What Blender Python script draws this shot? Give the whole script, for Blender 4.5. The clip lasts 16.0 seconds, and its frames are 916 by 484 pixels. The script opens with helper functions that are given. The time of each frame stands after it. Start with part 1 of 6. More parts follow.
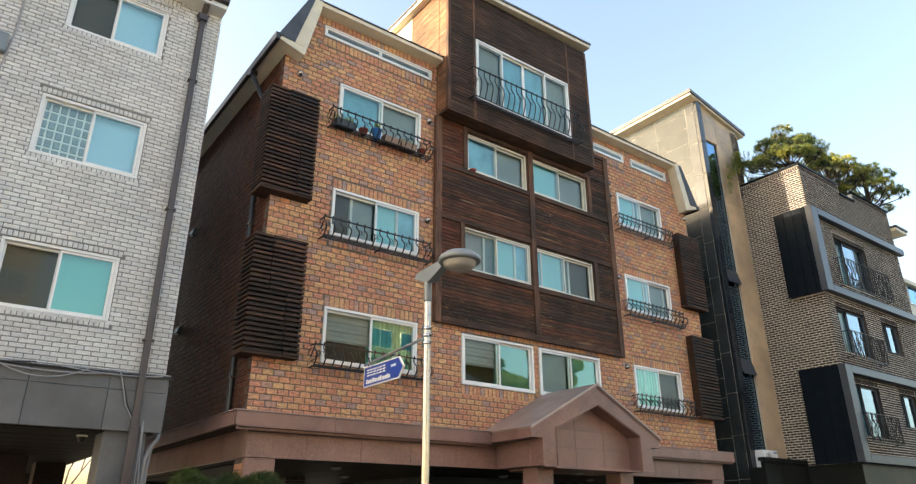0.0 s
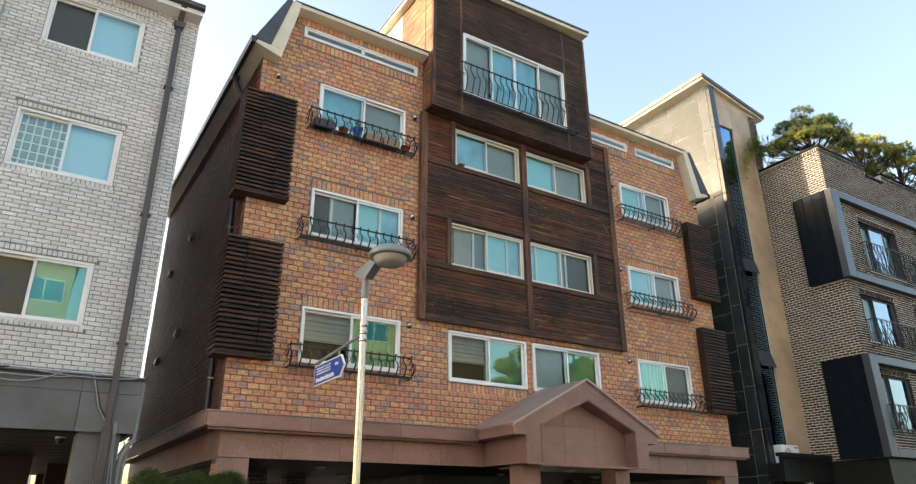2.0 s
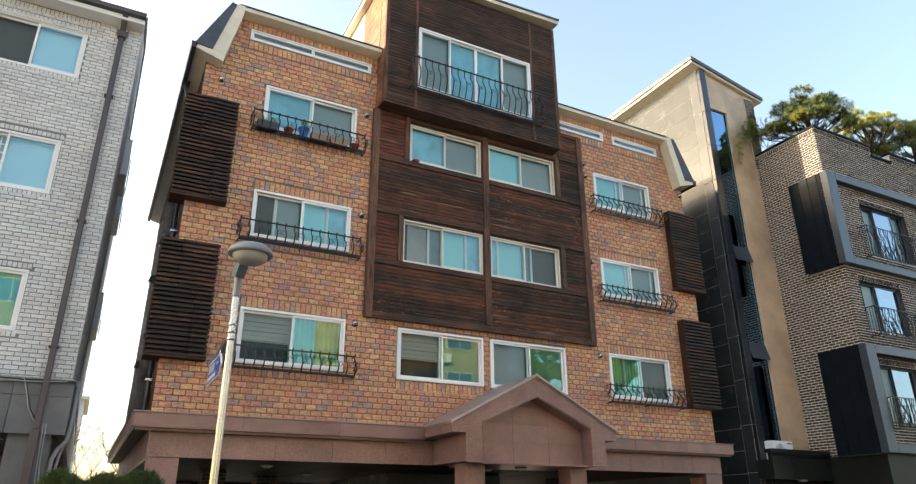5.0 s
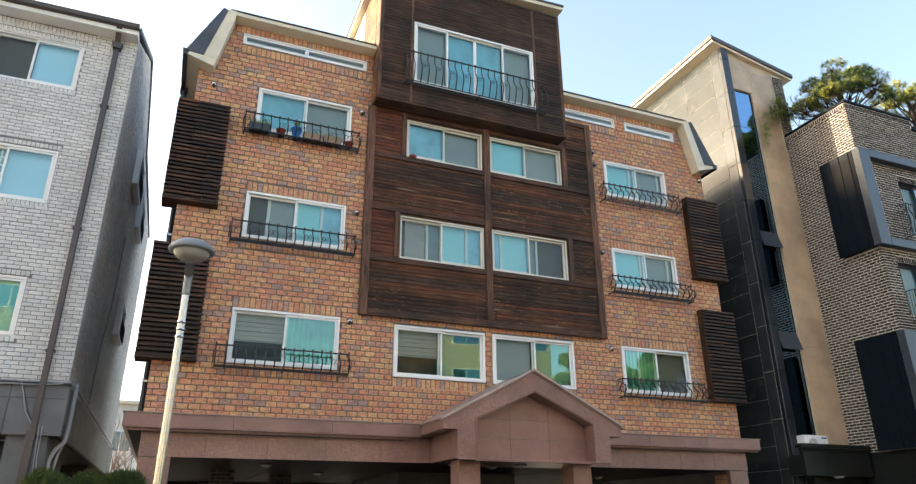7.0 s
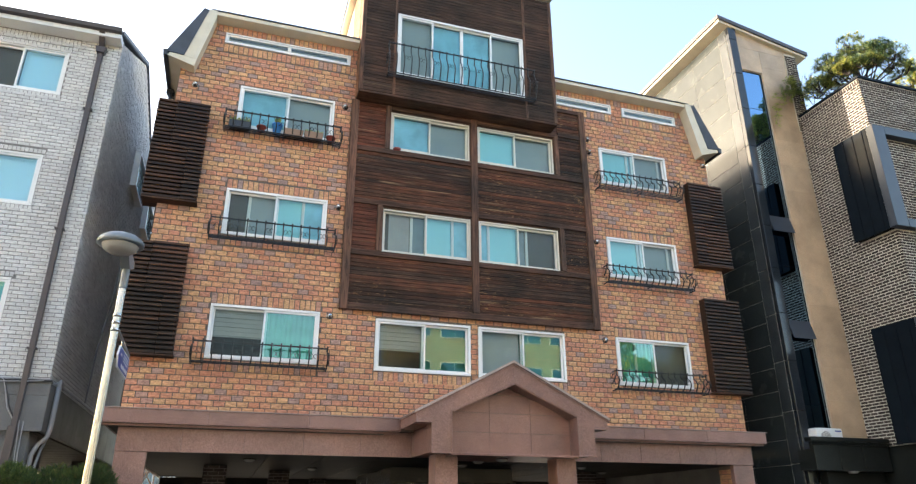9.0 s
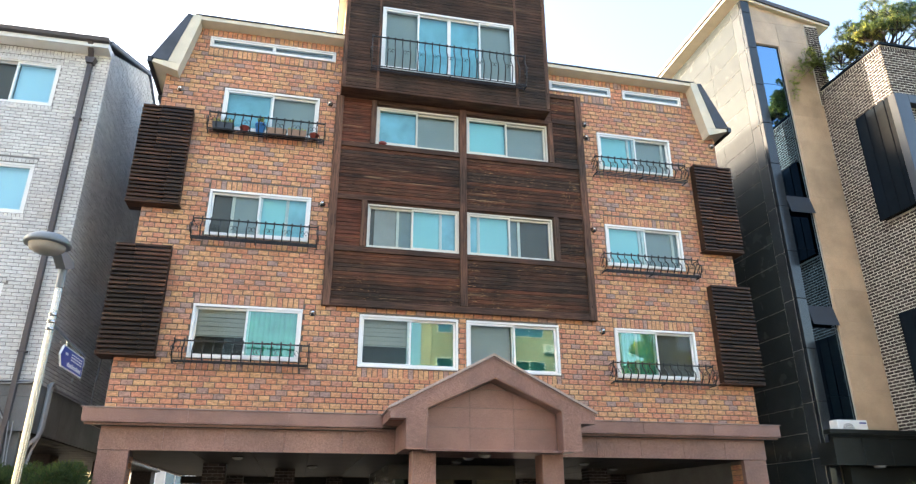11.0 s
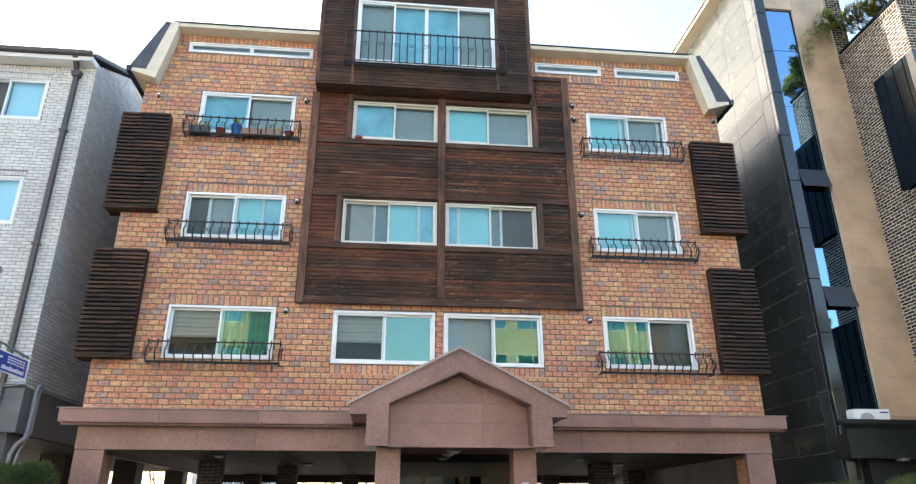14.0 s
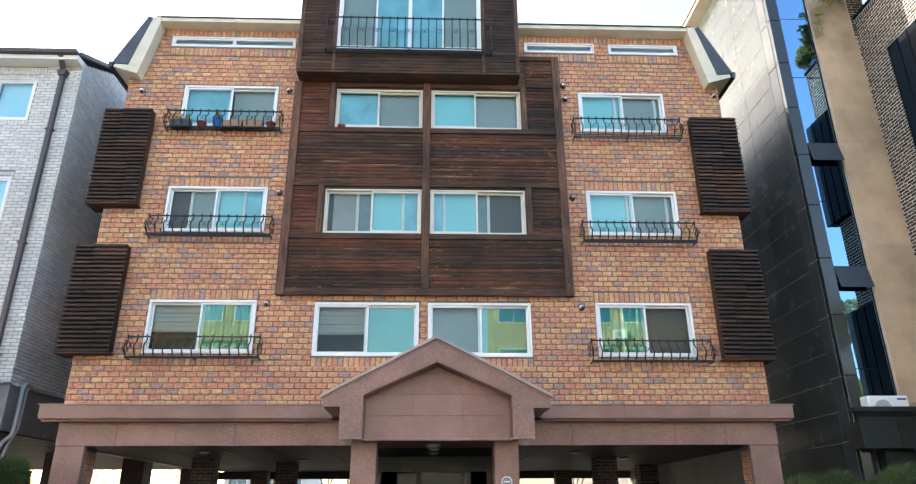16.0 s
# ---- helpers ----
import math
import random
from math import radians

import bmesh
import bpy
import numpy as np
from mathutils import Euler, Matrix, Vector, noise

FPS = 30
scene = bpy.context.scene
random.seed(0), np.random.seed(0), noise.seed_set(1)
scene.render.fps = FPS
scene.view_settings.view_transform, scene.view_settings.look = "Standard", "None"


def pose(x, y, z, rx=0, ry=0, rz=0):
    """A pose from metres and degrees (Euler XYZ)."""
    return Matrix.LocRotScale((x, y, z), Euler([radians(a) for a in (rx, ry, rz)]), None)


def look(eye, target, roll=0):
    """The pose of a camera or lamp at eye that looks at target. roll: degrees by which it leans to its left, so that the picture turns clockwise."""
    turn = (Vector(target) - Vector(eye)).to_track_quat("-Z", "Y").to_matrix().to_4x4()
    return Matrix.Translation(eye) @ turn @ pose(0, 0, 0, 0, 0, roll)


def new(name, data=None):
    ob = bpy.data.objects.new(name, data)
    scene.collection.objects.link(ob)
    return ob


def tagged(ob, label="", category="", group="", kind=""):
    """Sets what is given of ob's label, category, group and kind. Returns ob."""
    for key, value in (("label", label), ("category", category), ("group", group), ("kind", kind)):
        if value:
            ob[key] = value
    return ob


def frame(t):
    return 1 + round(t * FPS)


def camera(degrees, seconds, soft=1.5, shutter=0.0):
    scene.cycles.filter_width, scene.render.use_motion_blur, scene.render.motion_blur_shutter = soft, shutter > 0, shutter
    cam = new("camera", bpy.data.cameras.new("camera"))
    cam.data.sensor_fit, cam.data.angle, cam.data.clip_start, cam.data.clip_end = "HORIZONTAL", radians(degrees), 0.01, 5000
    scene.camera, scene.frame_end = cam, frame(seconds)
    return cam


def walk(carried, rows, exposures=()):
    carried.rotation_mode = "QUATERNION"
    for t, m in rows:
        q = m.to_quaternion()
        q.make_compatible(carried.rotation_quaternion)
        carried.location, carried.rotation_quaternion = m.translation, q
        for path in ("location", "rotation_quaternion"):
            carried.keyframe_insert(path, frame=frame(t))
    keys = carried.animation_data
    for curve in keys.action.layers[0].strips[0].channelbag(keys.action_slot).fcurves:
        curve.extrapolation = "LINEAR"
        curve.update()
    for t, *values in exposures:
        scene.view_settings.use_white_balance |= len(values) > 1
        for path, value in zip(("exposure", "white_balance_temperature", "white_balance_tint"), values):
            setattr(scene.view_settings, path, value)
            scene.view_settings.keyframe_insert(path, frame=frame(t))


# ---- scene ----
cam = camera(67.6, 16.0, soft=1.3)
PATH = [
    (0, (-0.058, 0.119, 1.609), (1.057, 1.601, 2.359), -0.2),
    (0.5, (0.272, 0.002, 1.562), (1.348, 1.511, 2.312), -0.3),
    (1, (0.606, -0.193, 1.561), (1.647, 1.339, 2.314), -0.4),
    (1.5, (0.937, -0.458, 1.604), (1.955, 1.092, 2.353), -0.3),
    (2, (1.331, -0.627, 1.62), (2.328, 0.939, 2.365), -0.3),
    (2.5, (1.721, -0.843, 1.615), (2.689, 0.739, 2.364), -0.3),
    (3, (2.115, -1.078, 1.589), (3.058, 0.52, 2.336), -0.3),
    (3.5, (2.547, -1.141, 1.62), (3.472, 0.468, 2.367), -0.2),
    (4, (2.925, -1.358, 1.647), (3.834, 0.26, 2.393), -0.2),
    (6.5, (4.723, -1.943, 1.575), (5.474, -0.244, 2.317), -0.3),
    (7, (5.148, -2.055, 1.566), (5.851, -0.337, 2.311), -0.3),
    (7.5, (5.532, -2.17, 1.515), (6.19, -0.433, 2.257), -0.2),
    (8, (5.925, -2.233, 1.562), (6.556, -0.485, 2.301), -0.1),
    (8.5, (6.298, -2.293, 1.525), (6.904, -0.536, 2.265), -0.1),
    (11, (8.563, -2.453, 1.457), (8.964, -0.639, 2.197), -0.1),
    (11.5, (8.984, -2.569, 1.462), (9.344, -0.744, 2.197), -0.1),
    (12, (9.372, -2.57, 1.49), (9.696, -0.738, 2.224), -0.1),
    (12.5, (9.804, -2.608, 1.503), (10.08, -0.768, 2.236), -0.1),
    (13, (10.167, -2.567, 1.457), (10.418, -0.725, 2.192), -0.0),
    (13.5, (10.551, -2.433, 1.424), (10.773, -0.588, 2.164), -0.1),
    (14, (10.91, -2.378, 1.453), (11.101, -0.528, 2.188), -0.1),
    (14.5, (11.216, -2.286, 1.469), (11.368, -0.43, 2.199), -0.1),
    (15, (11.584, -2.139, 1.448), (11.706, -0.283, 2.181), -0.1),
    (15.5, (11.973, -2.052, 1.443), (12.07, -0.192, 2.173), -0.2),
    (16, (12.264, -1.888, 1.409), (12.335, -0.027, 2.139), -0.3),
]
walk(cam, [(t, look(eye, target, roll)) for t, eye, target, roll in PATH], exposures=[(0.0, 2.18, 6850, 9), (4.0, 2.17, 6700, 9), (8.5, 2.40, 6400, 9), (11.0, 2.76, 6250, 9), (16.0, 2.73, 6000, 9)])

# ---- light ----
SUN_DIR = Vector((1.0, -0.70, -0.31)).normalized()
world = bpy.data.worlds.new("sky")
scene.world = world
world.use_nodes = True
_wn = world.node_tree
_bg = _wn.nodes["Background"]
_sky = _wn.nodes.new("ShaderNodeTexSky")
_sky.sky_type = 'NISHITA'
_sky.sun_disc = False
_sky.sun_elevation = math.asin(-SUN_DIR.z)
_sky.sun_rotation = math.atan2(-SUN_DIR.x, -SUN_DIR.y)
_sky.altitude, _sky.air_density, _sky.dust_density, _sky.ozone_density = 60, 1.0, 4.5, 0.5
_wn.links.new(_sky.outputs[0], _bg.inputs[0])
_bg.inputs[1].default_value = 0.15
_sun = bpy.data.lights.new("sun", 'SUN')
_sun.energy, _sun.angle, _sun.color = 2.4, radians(0.55), (1.0, 0.87, 0.70)
sun = new("sun", _sun)
sun.matrix_world = Matrix.Translation((-20, 20, 40)) @ SUN_DIR.to_track_quat("-Z", "Y").to_matrix().to_4x4()

# ---- materials ----
def material(name):
    m = bpy.data.materials.new(name)
    m.use_nodes = True
    nt = m.node_tree
    return m, nt, nt.nodes["Principled BSDF"]


def node(nt, kind, **props):
    n = nt.nodes.new(kind)
    for k, v in props.items():
        if k == "scale":
            n.inputs["Scale"].default_value = v
        elif k == "detail":
            n.inputs["Detail"].default_value = v
        elif k == "operation":
            n.operation = v
        elif k == "blend":
            n.data_type = 'RGBA'
            n.blend_type = v
    return n


def coords(nt, sx=1.0, sy=1.0, sz=1.0):
    tc = nt.nodes.new("ShaderNodeTexCoord")
    mp = nt.nodes.new("ShaderNodeMapping")
    mp.inputs["Scale"].default_value = (sx, sy, sz)
    nt.links.new(tc.outputs["Object"], mp.inputs["Vector"])
    return mp.outputs["Vector"]


def noise_fac(nt, vec, scale, detail=4.0, rough=0.55):
    n = nt.nodes.new("ShaderNodeTexNoise")
    n.inputs["Scale"].default_value = scale
    n.inputs["Detail"].default_value = detail
    n.inputs["Roughness"].default_value = rough
    nt.links.new(vec, n.inputs["Vector"])
    return n.outputs["Fac"]


def ramp(nt, fac, stops, constant=False):
    r = nt.nodes.new("ShaderNodeValToRGB")
    r.color_ramp.interpolation = 'CONSTANT' if constant else 'LINEAR'
    el = r.color_ramp.elements
    while len(el) < len(stops):
        el.new(0.5)
    for e, (p, c) in zip(el, stops):
        e.position, e.color = p, (*c, 1.0)
    nt.links.new(fac, r.inputs["Fac"])
    return r.outputs["Color"]


def mix(nt, a, b, fac, mode='MIX'):
    n = nt.nodes.new("ShaderNodeMix")
    n.data_type, n.blend_type = 'RGBA', mode
    for sock, val in ((n.inputs[6], a), (n.inputs[7], b), (n.inputs[0], fac)):
        if hasattr(val, "links"):
            nt.links.new(val, sock)
        elif isinstance(val, tuple):
            sock.default_value = (*val, 1.0)
        else:
            sock.default_value = val
    return n.outputs[2]


def piece_random(nt):
    """A number for each piece, whether it is an object or an island."""
    ob = nt.nodes.new("ShaderNodeObjectInfo")
    ge = nt.nodes.new("ShaderNodeNewGeometry")
    ad = node(nt, "ShaderNodeMath", operation='ADD')
    fr = node(nt, "ShaderNodeMath", operation='FRACT')
    nt.links.new(ob.outputs["Random"], ad.inputs[0])
    nt.links.new(ge.outputs["Random Per Island"], ad.inputs[1])
    nt.links.new(ad.outputs[0], fr.inputs[0])
    return fr.outputs[0]


def bump(nt, bsdf, height, strength=0.4, dist=0.004):
    b = nt.nodes.new("ShaderNodeBump")
    b.inputs["Strength"].default_value, b.inputs["Distance"].default_value = strength, dist
    nt.links.new(height, b.inputs["Height"])
    nt.links.new(b.outputs[0], bsdf.inputs["Normal"])


def plain(name, color, rough=0.5, metal=0.0, vary=0.12, scale=3.0, fine=60.0, relief=0.15, spec=0.5):
    """Painted, metal or plaster surface with faint blotches and fine grain."""
    m, nt, b = material(name)
    vec = coords(nt)
    dark = tuple(c * (1 - vary) for c in color)
    light = tuple(min(1, c * (1 + vary)) for c in color)
    big = ramp(nt, noise_fac(nt, vec, scale), [(0.3, dark), (0.7, light)])
    small = ramp(nt, noise_fac(nt, vec, fine, 2.0), [(0.3, (0.93, 0.93, 0.93)), (0.7, (1, 1, 1))])
    nt.links.new(mix(nt, big, small, 1.0, 'MULTIPLY'), b.inputs["Base Color"])
    b.inputs["Roughness"].default_value, b.inputs["Metallic"].default_value = rough, metal
    b.inputs["Specular IOR Level"].default_value = spec
    if relief:
        bump(nt, b, noise_fac(nt, vec, fine, 3.0), relief, 0.002)
    return m


def brick_material(name, stops, rough=0.75, grain=0.5, mottle=0.27, spec=0.5):
    m, nt, b = material(name)
    vec = coords(nt)
    base = ramp(nt, piece_random(nt), stops)
    blot = ramp(nt, noise_fac(nt, coords(nt, 1, 1, 2.6), 13.0, 6.0, 0.72), [(0.34, (1.0 - mottle * 1.25,) * 3), (0.66, (1.16 + mottle * 0.3,) * 3)])
    col = mix(nt, base, blot, 1.0, 'MULTIPLY')
    stain = ramp(nt, noise_fac(nt, vec, 0.7, 4.0), [(0.35, (0.86, 0.84, 0.83)), (0.65, (1.03, 1.02, 1.0))])
    col = mix(nt, col, stain, 1.0, 'MULTIPLY')
    nt.links.new(col, b.inputs["Base Color"])
    b.inputs["Roughness"].default_value = rough
    b.inputs["Specular IOR Level"].default_value = spec
    bump(nt, b, noise_fac(nt, coords(nt, 1, 1, 3), 30.0, 5.0, 0.7), grain, 0.006)
    return m


def wood_material(name, stops, worn=(0.30, 0.2, 0.11), rough=0.72, along='x', flecks=0.0):
    m, nt, b = material(name)
    s = {'x': (0.7, 14, 14), 'y': (14, 0.7, 14), 'z': (14, 14, 0.7)}[along]
    vec = coords(nt, *s)
    tone = ramp(nt, piece_random(nt), stops)
    grain = noise_fac(nt, vec, 3.0, 6.0, 0.7)
    col = mix(nt, tone, ramp(nt, grain, [(0.34, (0.35, 0.33, 0.32)), (0.62, (1.6, 1.5, 1.4))]), 1.0, 'MULTIPLY')
    patch = ramp(nt, noise_fac(nt, coords(nt), 0.9, 3.0), [(0.34, (0.66, 0.71, 0.74)), (0.66, (1.6, 1.29, 1.15))])
    col = mix(nt, col, patch, 1.0, 'MULTIPLY')
    scr = ramp(nt, noise_fac(nt, coords(nt, *[v * 0.35 for v in s]), 2.2, 3.0, 0.5), [(0.64, (0, 0, 0)), (0.73, (0.8, 0.8, 0.8))])
    col = mix(nt, col, worn, scr)
    # fine pale scratches along the board, and dark knots
    fine = ramp(nt, noise_fac(nt, coords(nt, *[v * (1.4 if v < 1 else 3.2) for v in s]), 2.6, 2.0, 0.5), [(0.655, (0, 0, 0)), (0.70, (0.7, 0.7, 0.7))])
    col = mix(nt, col, tuple(c * 0.8 for c in worn), fine)
    vo = node(nt, "ShaderNodeTexVoronoi", scale=1.0)
    nt.links.new(coords(nt, *[{0.7: 2.2}.get(v, 5.5) for v in s]), vo.inputs["Vector"])
    knot = ramp(nt, vo.outputs["Distance"], [(0.05, (0.28, 0.25, 0.24)), (0.11, (1, 1, 1))])
    col = mix(nt, col, knot, 1.0, 'MULTIPLY')
    # short bare flecks where the stain has chipped
    chip = ramp(nt, noise_fac(nt, coords(nt, *[{0.7: 9.0}.get(v, 60.0) for v in s]), 1.0, 2.0, 0.5), [(0.655, (0, 0, 0)), (0.685, (1, 1, 1))])
    area = ramp(nt, noise_fac(nt, coords(nt), 0.8, 2.0), [(0.44, (0, 0, 0)), (0.60, (flecks,) * 3)])
    col = mix(nt, col, (0.40, 0.23, 0.09), mix(nt, chip, area, 1.0, 'MULTIPLY'))
    nt.links.new(col, b.inputs["Base Color"])
    b.inputs["Roughness"].default_value = rough
    b.inputs["Specular IOR Level"].default_value = 0.22
    bump(nt, b, grain, 0.5, 0.004)
    return m


def granite(name, dark, mid, light, rough=0.3, piece=0.08, spec=0.5):
    m, nt, b = material(name)
    b.inputs["Specular IOR Level"].default_value = spec
    vec = coords(nt)
    sp = ramp(nt, noise_fac(nt, vec, 62.0, 3.0, 0.8), [(0.31, dark), (0.5, mid), (0.69, light)])
    blot = ramp(nt, noise_fac(nt, vec, 1.3, 5.0), [(0.3, (0.74, 0.74, 0.75)), (0.7, (1.14, 1.13, 1.12))])
    col = mix(nt, sp, blot, 1.0, 'MULTIPLY')
    pr = ramp(nt, piece_random(nt), [(0.0, (1 - piece,) * 3), (1.0, (1 + piece,) * 3)])
    col = mix(nt, col, pr, 1.0, 'MULTIPLY')
    nt.links.new(col, b.inputs["Base Color"])
    rr = nt.nodes.new("ShaderNodeMapRange")
    rr.inputs["To Min"].default_value, rr.inputs["To Max"].default_value = rough * 0.7, rough * 1.4
    nt.links.new(noise_fac(nt, vec, 2.0, 4.0), rr.inputs["Value"])
    nt.links.new(rr.outputs[0], b.inputs["Roughness"])
    return m


def glass_material(name, tint, gloss=0.8, gloss_tint=(1, 1, 1), base=0.012):
    """A pane: clear and tinted, with a reflection that grows towards grazing."""
    m, nt, b = material(name)
    nt.nodes.remove(b)
    out = nt.nodes["Material Output"]
    tr, gl, mx = (nt.nodes.new(k) for k in ("ShaderNodeBsdfTransparent", "ShaderNodeBsdfGlossy", "ShaderNodeMixShader"))
    tr.inputs[0].default_value = (*tint, 1)
    gl.inputs[0].default_value = (*gloss_tint, 1)
    gl.inputs["Roughness"].default_value = 0.015
    fr = nt.nodes.new("ShaderNodeFresnel")
    fr.inputs[0].default_value = 1.5
    ma = node(nt, "ShaderNodeMath", operation='MULTIPLY_ADD')
    ma.use_clamp = True
    ma.inputs[1].default_value, ma.inputs[2].default_value = gloss, base
    nt.links.new(fr.outputs[0], ma.inputs[0])
    nt.links.new(ma.outputs[0], mx.inputs[0])
    nt.links.new(tr.outputs[0], mx.inputs[1])
    nt.links.new(gl.outputs[0], mx.inputs[2])
    bm_ = nt.nodes.new("ShaderNodeBump")
    bm_.inputs["Strength"].default_value, bm_.inputs["Distance"].default_value = 0.05, 0.01
    nt.links.new(noise_fac(nt, coords(nt), 1.7, 2.0), bm_.inputs["Height"])
    nt.links.new(bm_.outputs[0], gl.inputs["Normal"])
    nt.links.new(mx.outputs[0], out.inputs[0])
    return m


def leaf_material(name, stops, rough=0.6, patch=((0.7, 0.72, 0.7), (1.25, 1.2, 1.0)), size=1.6):
    m, nt, b = material(name)
    col = ramp(nt, piece_random(nt), stops)
    col = mix(nt, col, ramp(nt, noise_fac(nt, coords(nt), size, 3.0), [(0.36, patch[0]), (0.64, patch[1])]), 1.0, 'MULTIPLY')
    nt.links.new(col, b.inputs["Base Color"])
    b.inputs["Roughness"].default_value = rough
    # light passes through thin leaves
    tl, mx = nt.nodes.new("ShaderNodeBsdfTranslucent"), nt.nodes.new("ShaderNodeMixShader")
    nt.links.new(col, tl.inputs["Color"])
    mx.inputs[0].default_value = 0.55
    nt.links.new(b.outputs[0], mx.inputs[1])
    nt.links.new(tl.outputs[0], mx.inputs[2])
    nt.links.new(mx.outputs[0], nt.nodes["Material Output"].inputs[0])
    return m


M_BRICK = brick_material("orange_brick", [(0.0, (0.60, 0.26, 0.148)), (0.18, (0.65, 0.34, 0.175)), (0.36, (0.67, 0.40, 0.20)), (0.50, (0.66, 0.36, 0.19)), (0.66, (0.62, 0.27, 0.16)), (0.83, (0.57, 0.27, 0.175)), (0.90, (0.45, 0.285, 0.23)), (1.0, (0.40, 0.275, 0.24))], grain=1.0, mottle=0.40)
# same orange brick as the front, darkened in colour for the shaded side
M_SIDEBRICK = brick_material("shaded_orange_brick", [(0.0, (0.12, 0.045, 0.026)), (0.6, (0.16, 0.06, 0.034)), (1.0, (0.085, 0.042, 0.03))], 0.55, 0.9, 0.4, 0.12)
M_MORTAR = plain("brown_mortar", (0.145, 0.117, 0.096), 0.9, vary=0.2, fine=90, relief=0.5)
M_WHITEBRICK = brick_material("white_brick", [(0.0, (0.56, 0.56, 0.55)), (0.5, (0.63, 0.63, 0.62)), (1.0, (0.69, 0.69, 0.675))], 0.65, 0.2, 0.12)
M_GREYMORTAR = plain("grey_mortar", (0.2, 0.19, 0.18), 0.9, vary=0.2, fine=90, relief=0.4)
M_DARKBRICK = brick_material("dark_brick", [(0.0, (0.045, 0.037, 0.035)), (0.5, (0.066, 0.054, 0.050)), (1.0, (0.10, 0.08, 0.072))], 0.8, 0.3, 0.3, 0.15)
M_LIGHTMORTAR = plain("light_mortar", (0.62, 0.57, 0.49), 0.9, vary=0.12, fine=80, relief=0.4)
M_WOOD = wood_material("stained_cladding", [(0.0, (0.022, 0.014, 0.011)), (0.3, (0.045, 0.024, 0.015)), (0.55, (0.080, 0.036, 0.020)), (0.75, (0.048, 0.030, 0.021)), (1.0, (0.028, 0.022, 0.018))], flecks=0.85)
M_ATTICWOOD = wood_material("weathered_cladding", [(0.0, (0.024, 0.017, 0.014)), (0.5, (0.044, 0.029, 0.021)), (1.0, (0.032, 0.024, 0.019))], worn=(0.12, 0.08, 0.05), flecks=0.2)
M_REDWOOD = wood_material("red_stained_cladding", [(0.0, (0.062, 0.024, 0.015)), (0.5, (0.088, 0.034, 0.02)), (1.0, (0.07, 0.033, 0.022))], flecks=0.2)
# same cladding, lighter because the attic side's sunlight is in the colour
M_WOOD_Y = wood_material("stained_cladding_sunlit", [(0.0, (0.13, 0.08, 0.05)), (0.5, (0.16, 0.095, 0.06)), (1.0, (0.125, 0.08, 0.052))], along='y')
M_TRIMWOOD = wood_material("stained_batten", [(0.0, (0.046, 0.030, 0.023)), (1.0, (0.064, 0.042, 0.033))], worn=(0.12, 0.07, 0.04))
M_TRIMWOOD_Z = wood_material("stained_post", [(0.0, (0.070, 0.045, 0.034)), (1.0, (0.096, 0.062, 0.047))], worn=(0.12, 0.07, 0.04), along='z')
M_SLAT = wood_material("louver_slat", [(0.0, (0.020, 0.013, 0.010)), (0.5, (0.034, 0.021, 0.015)), (1.0, (0.060, 0.036, 0.024))], worn=(0.12, 0.075, 0.045), rough=0.5)
M_PINK = granite("pink_granite", (0.12, 0.064, 0.053), (0.265, 0.143, 0.116), (0.40, 0.25, 0.21), 0.32, spec=0.4)
# pale colour draws the highlight along the porch slab edges
M_EDGE = granite("highlit_slab_edge", (0.30, 0.22, 0.19), (0.42, 0.32, 0.28), (0.52, 0.41, 0.36), 0.4)
# paler than the front: weathering, plus sky sheen put into the colour
M_PINKROOF = granite("granite_roof", (0.20, 0.135, 0.12), (0.29, 0.205, 0.18), (0.38, 0.275, 0.24), 0.35)
M_GREYSTONE = granite("grey_granite", (0.098, 0.099, 0.101), (0.142, 0.143, 0.143), (0.20, 0.20, 0.195), 0.55, spec=0.25)
M_DARKSTONE = granite("dark_polished_stone", (0.022, 0.027, 0.027), (0.034, 0.041, 0.041), (0.047, 0.057, 0.057), 0.24, spec=0.22)
M_BLACKSTONE = granite("black_stone", (0.008, 0.01, 0.009), (0.014, 0.016, 0.015), (0.022, 0.024, 0.022), 0.35, spec=0.14)
M_CORNERSTONE = granite("grey_corner_stone", (0.03, 0.034, 0.036), (0.045, 0.051, 0.054), (0.06, 0.067, 0.07), 0.22, spec=0.25)
M_BLUESTONE = granite("blue_grey_stone", (0.014, 0.016, 0.019), (0.022, 0.026, 0.031), (0.032, 0.038, 0.045), 0.10, spec=0.4)
M_BEIGE = granite("beige_stone", (0.44, 0.31, 0.20), (0.50, 0.365, 0.24), (0.55, 0.415, 0.285), 0.45)
M_PVC = plain("white_pvc", (0.78, 0.78, 0.77), 0.35, vary=0.04, relief=0.03)
M_INNER = plain("grey_inner_sash", (0.62, 0.61, 0.58), 0.4, vary=0.05, relief=0.03)
M_CREAM = plain("cream_fascia", (0.66, 0.60, 0.47), 0.55, vary=0.08, relief=0.05)
M_CREAMFRAME = plain("ivory_frame", (0.66, 0.63, 0.55), 0.4, vary=0.05, relief=0.03)
M_ROOF = plain("slate_blue_roof", (0.055, 0.065, 0.085), 0.7, vary=0.2, fine=25, relief=0.6)
M_GUTTER = plain("brown_gutter", (0.055, 0.042, 0.040), 0.4, vary=0.15)
M_PIPE = plain("brown_downpipe", (0.066, 0.052, 0.052), 0.45, vary=0.1)
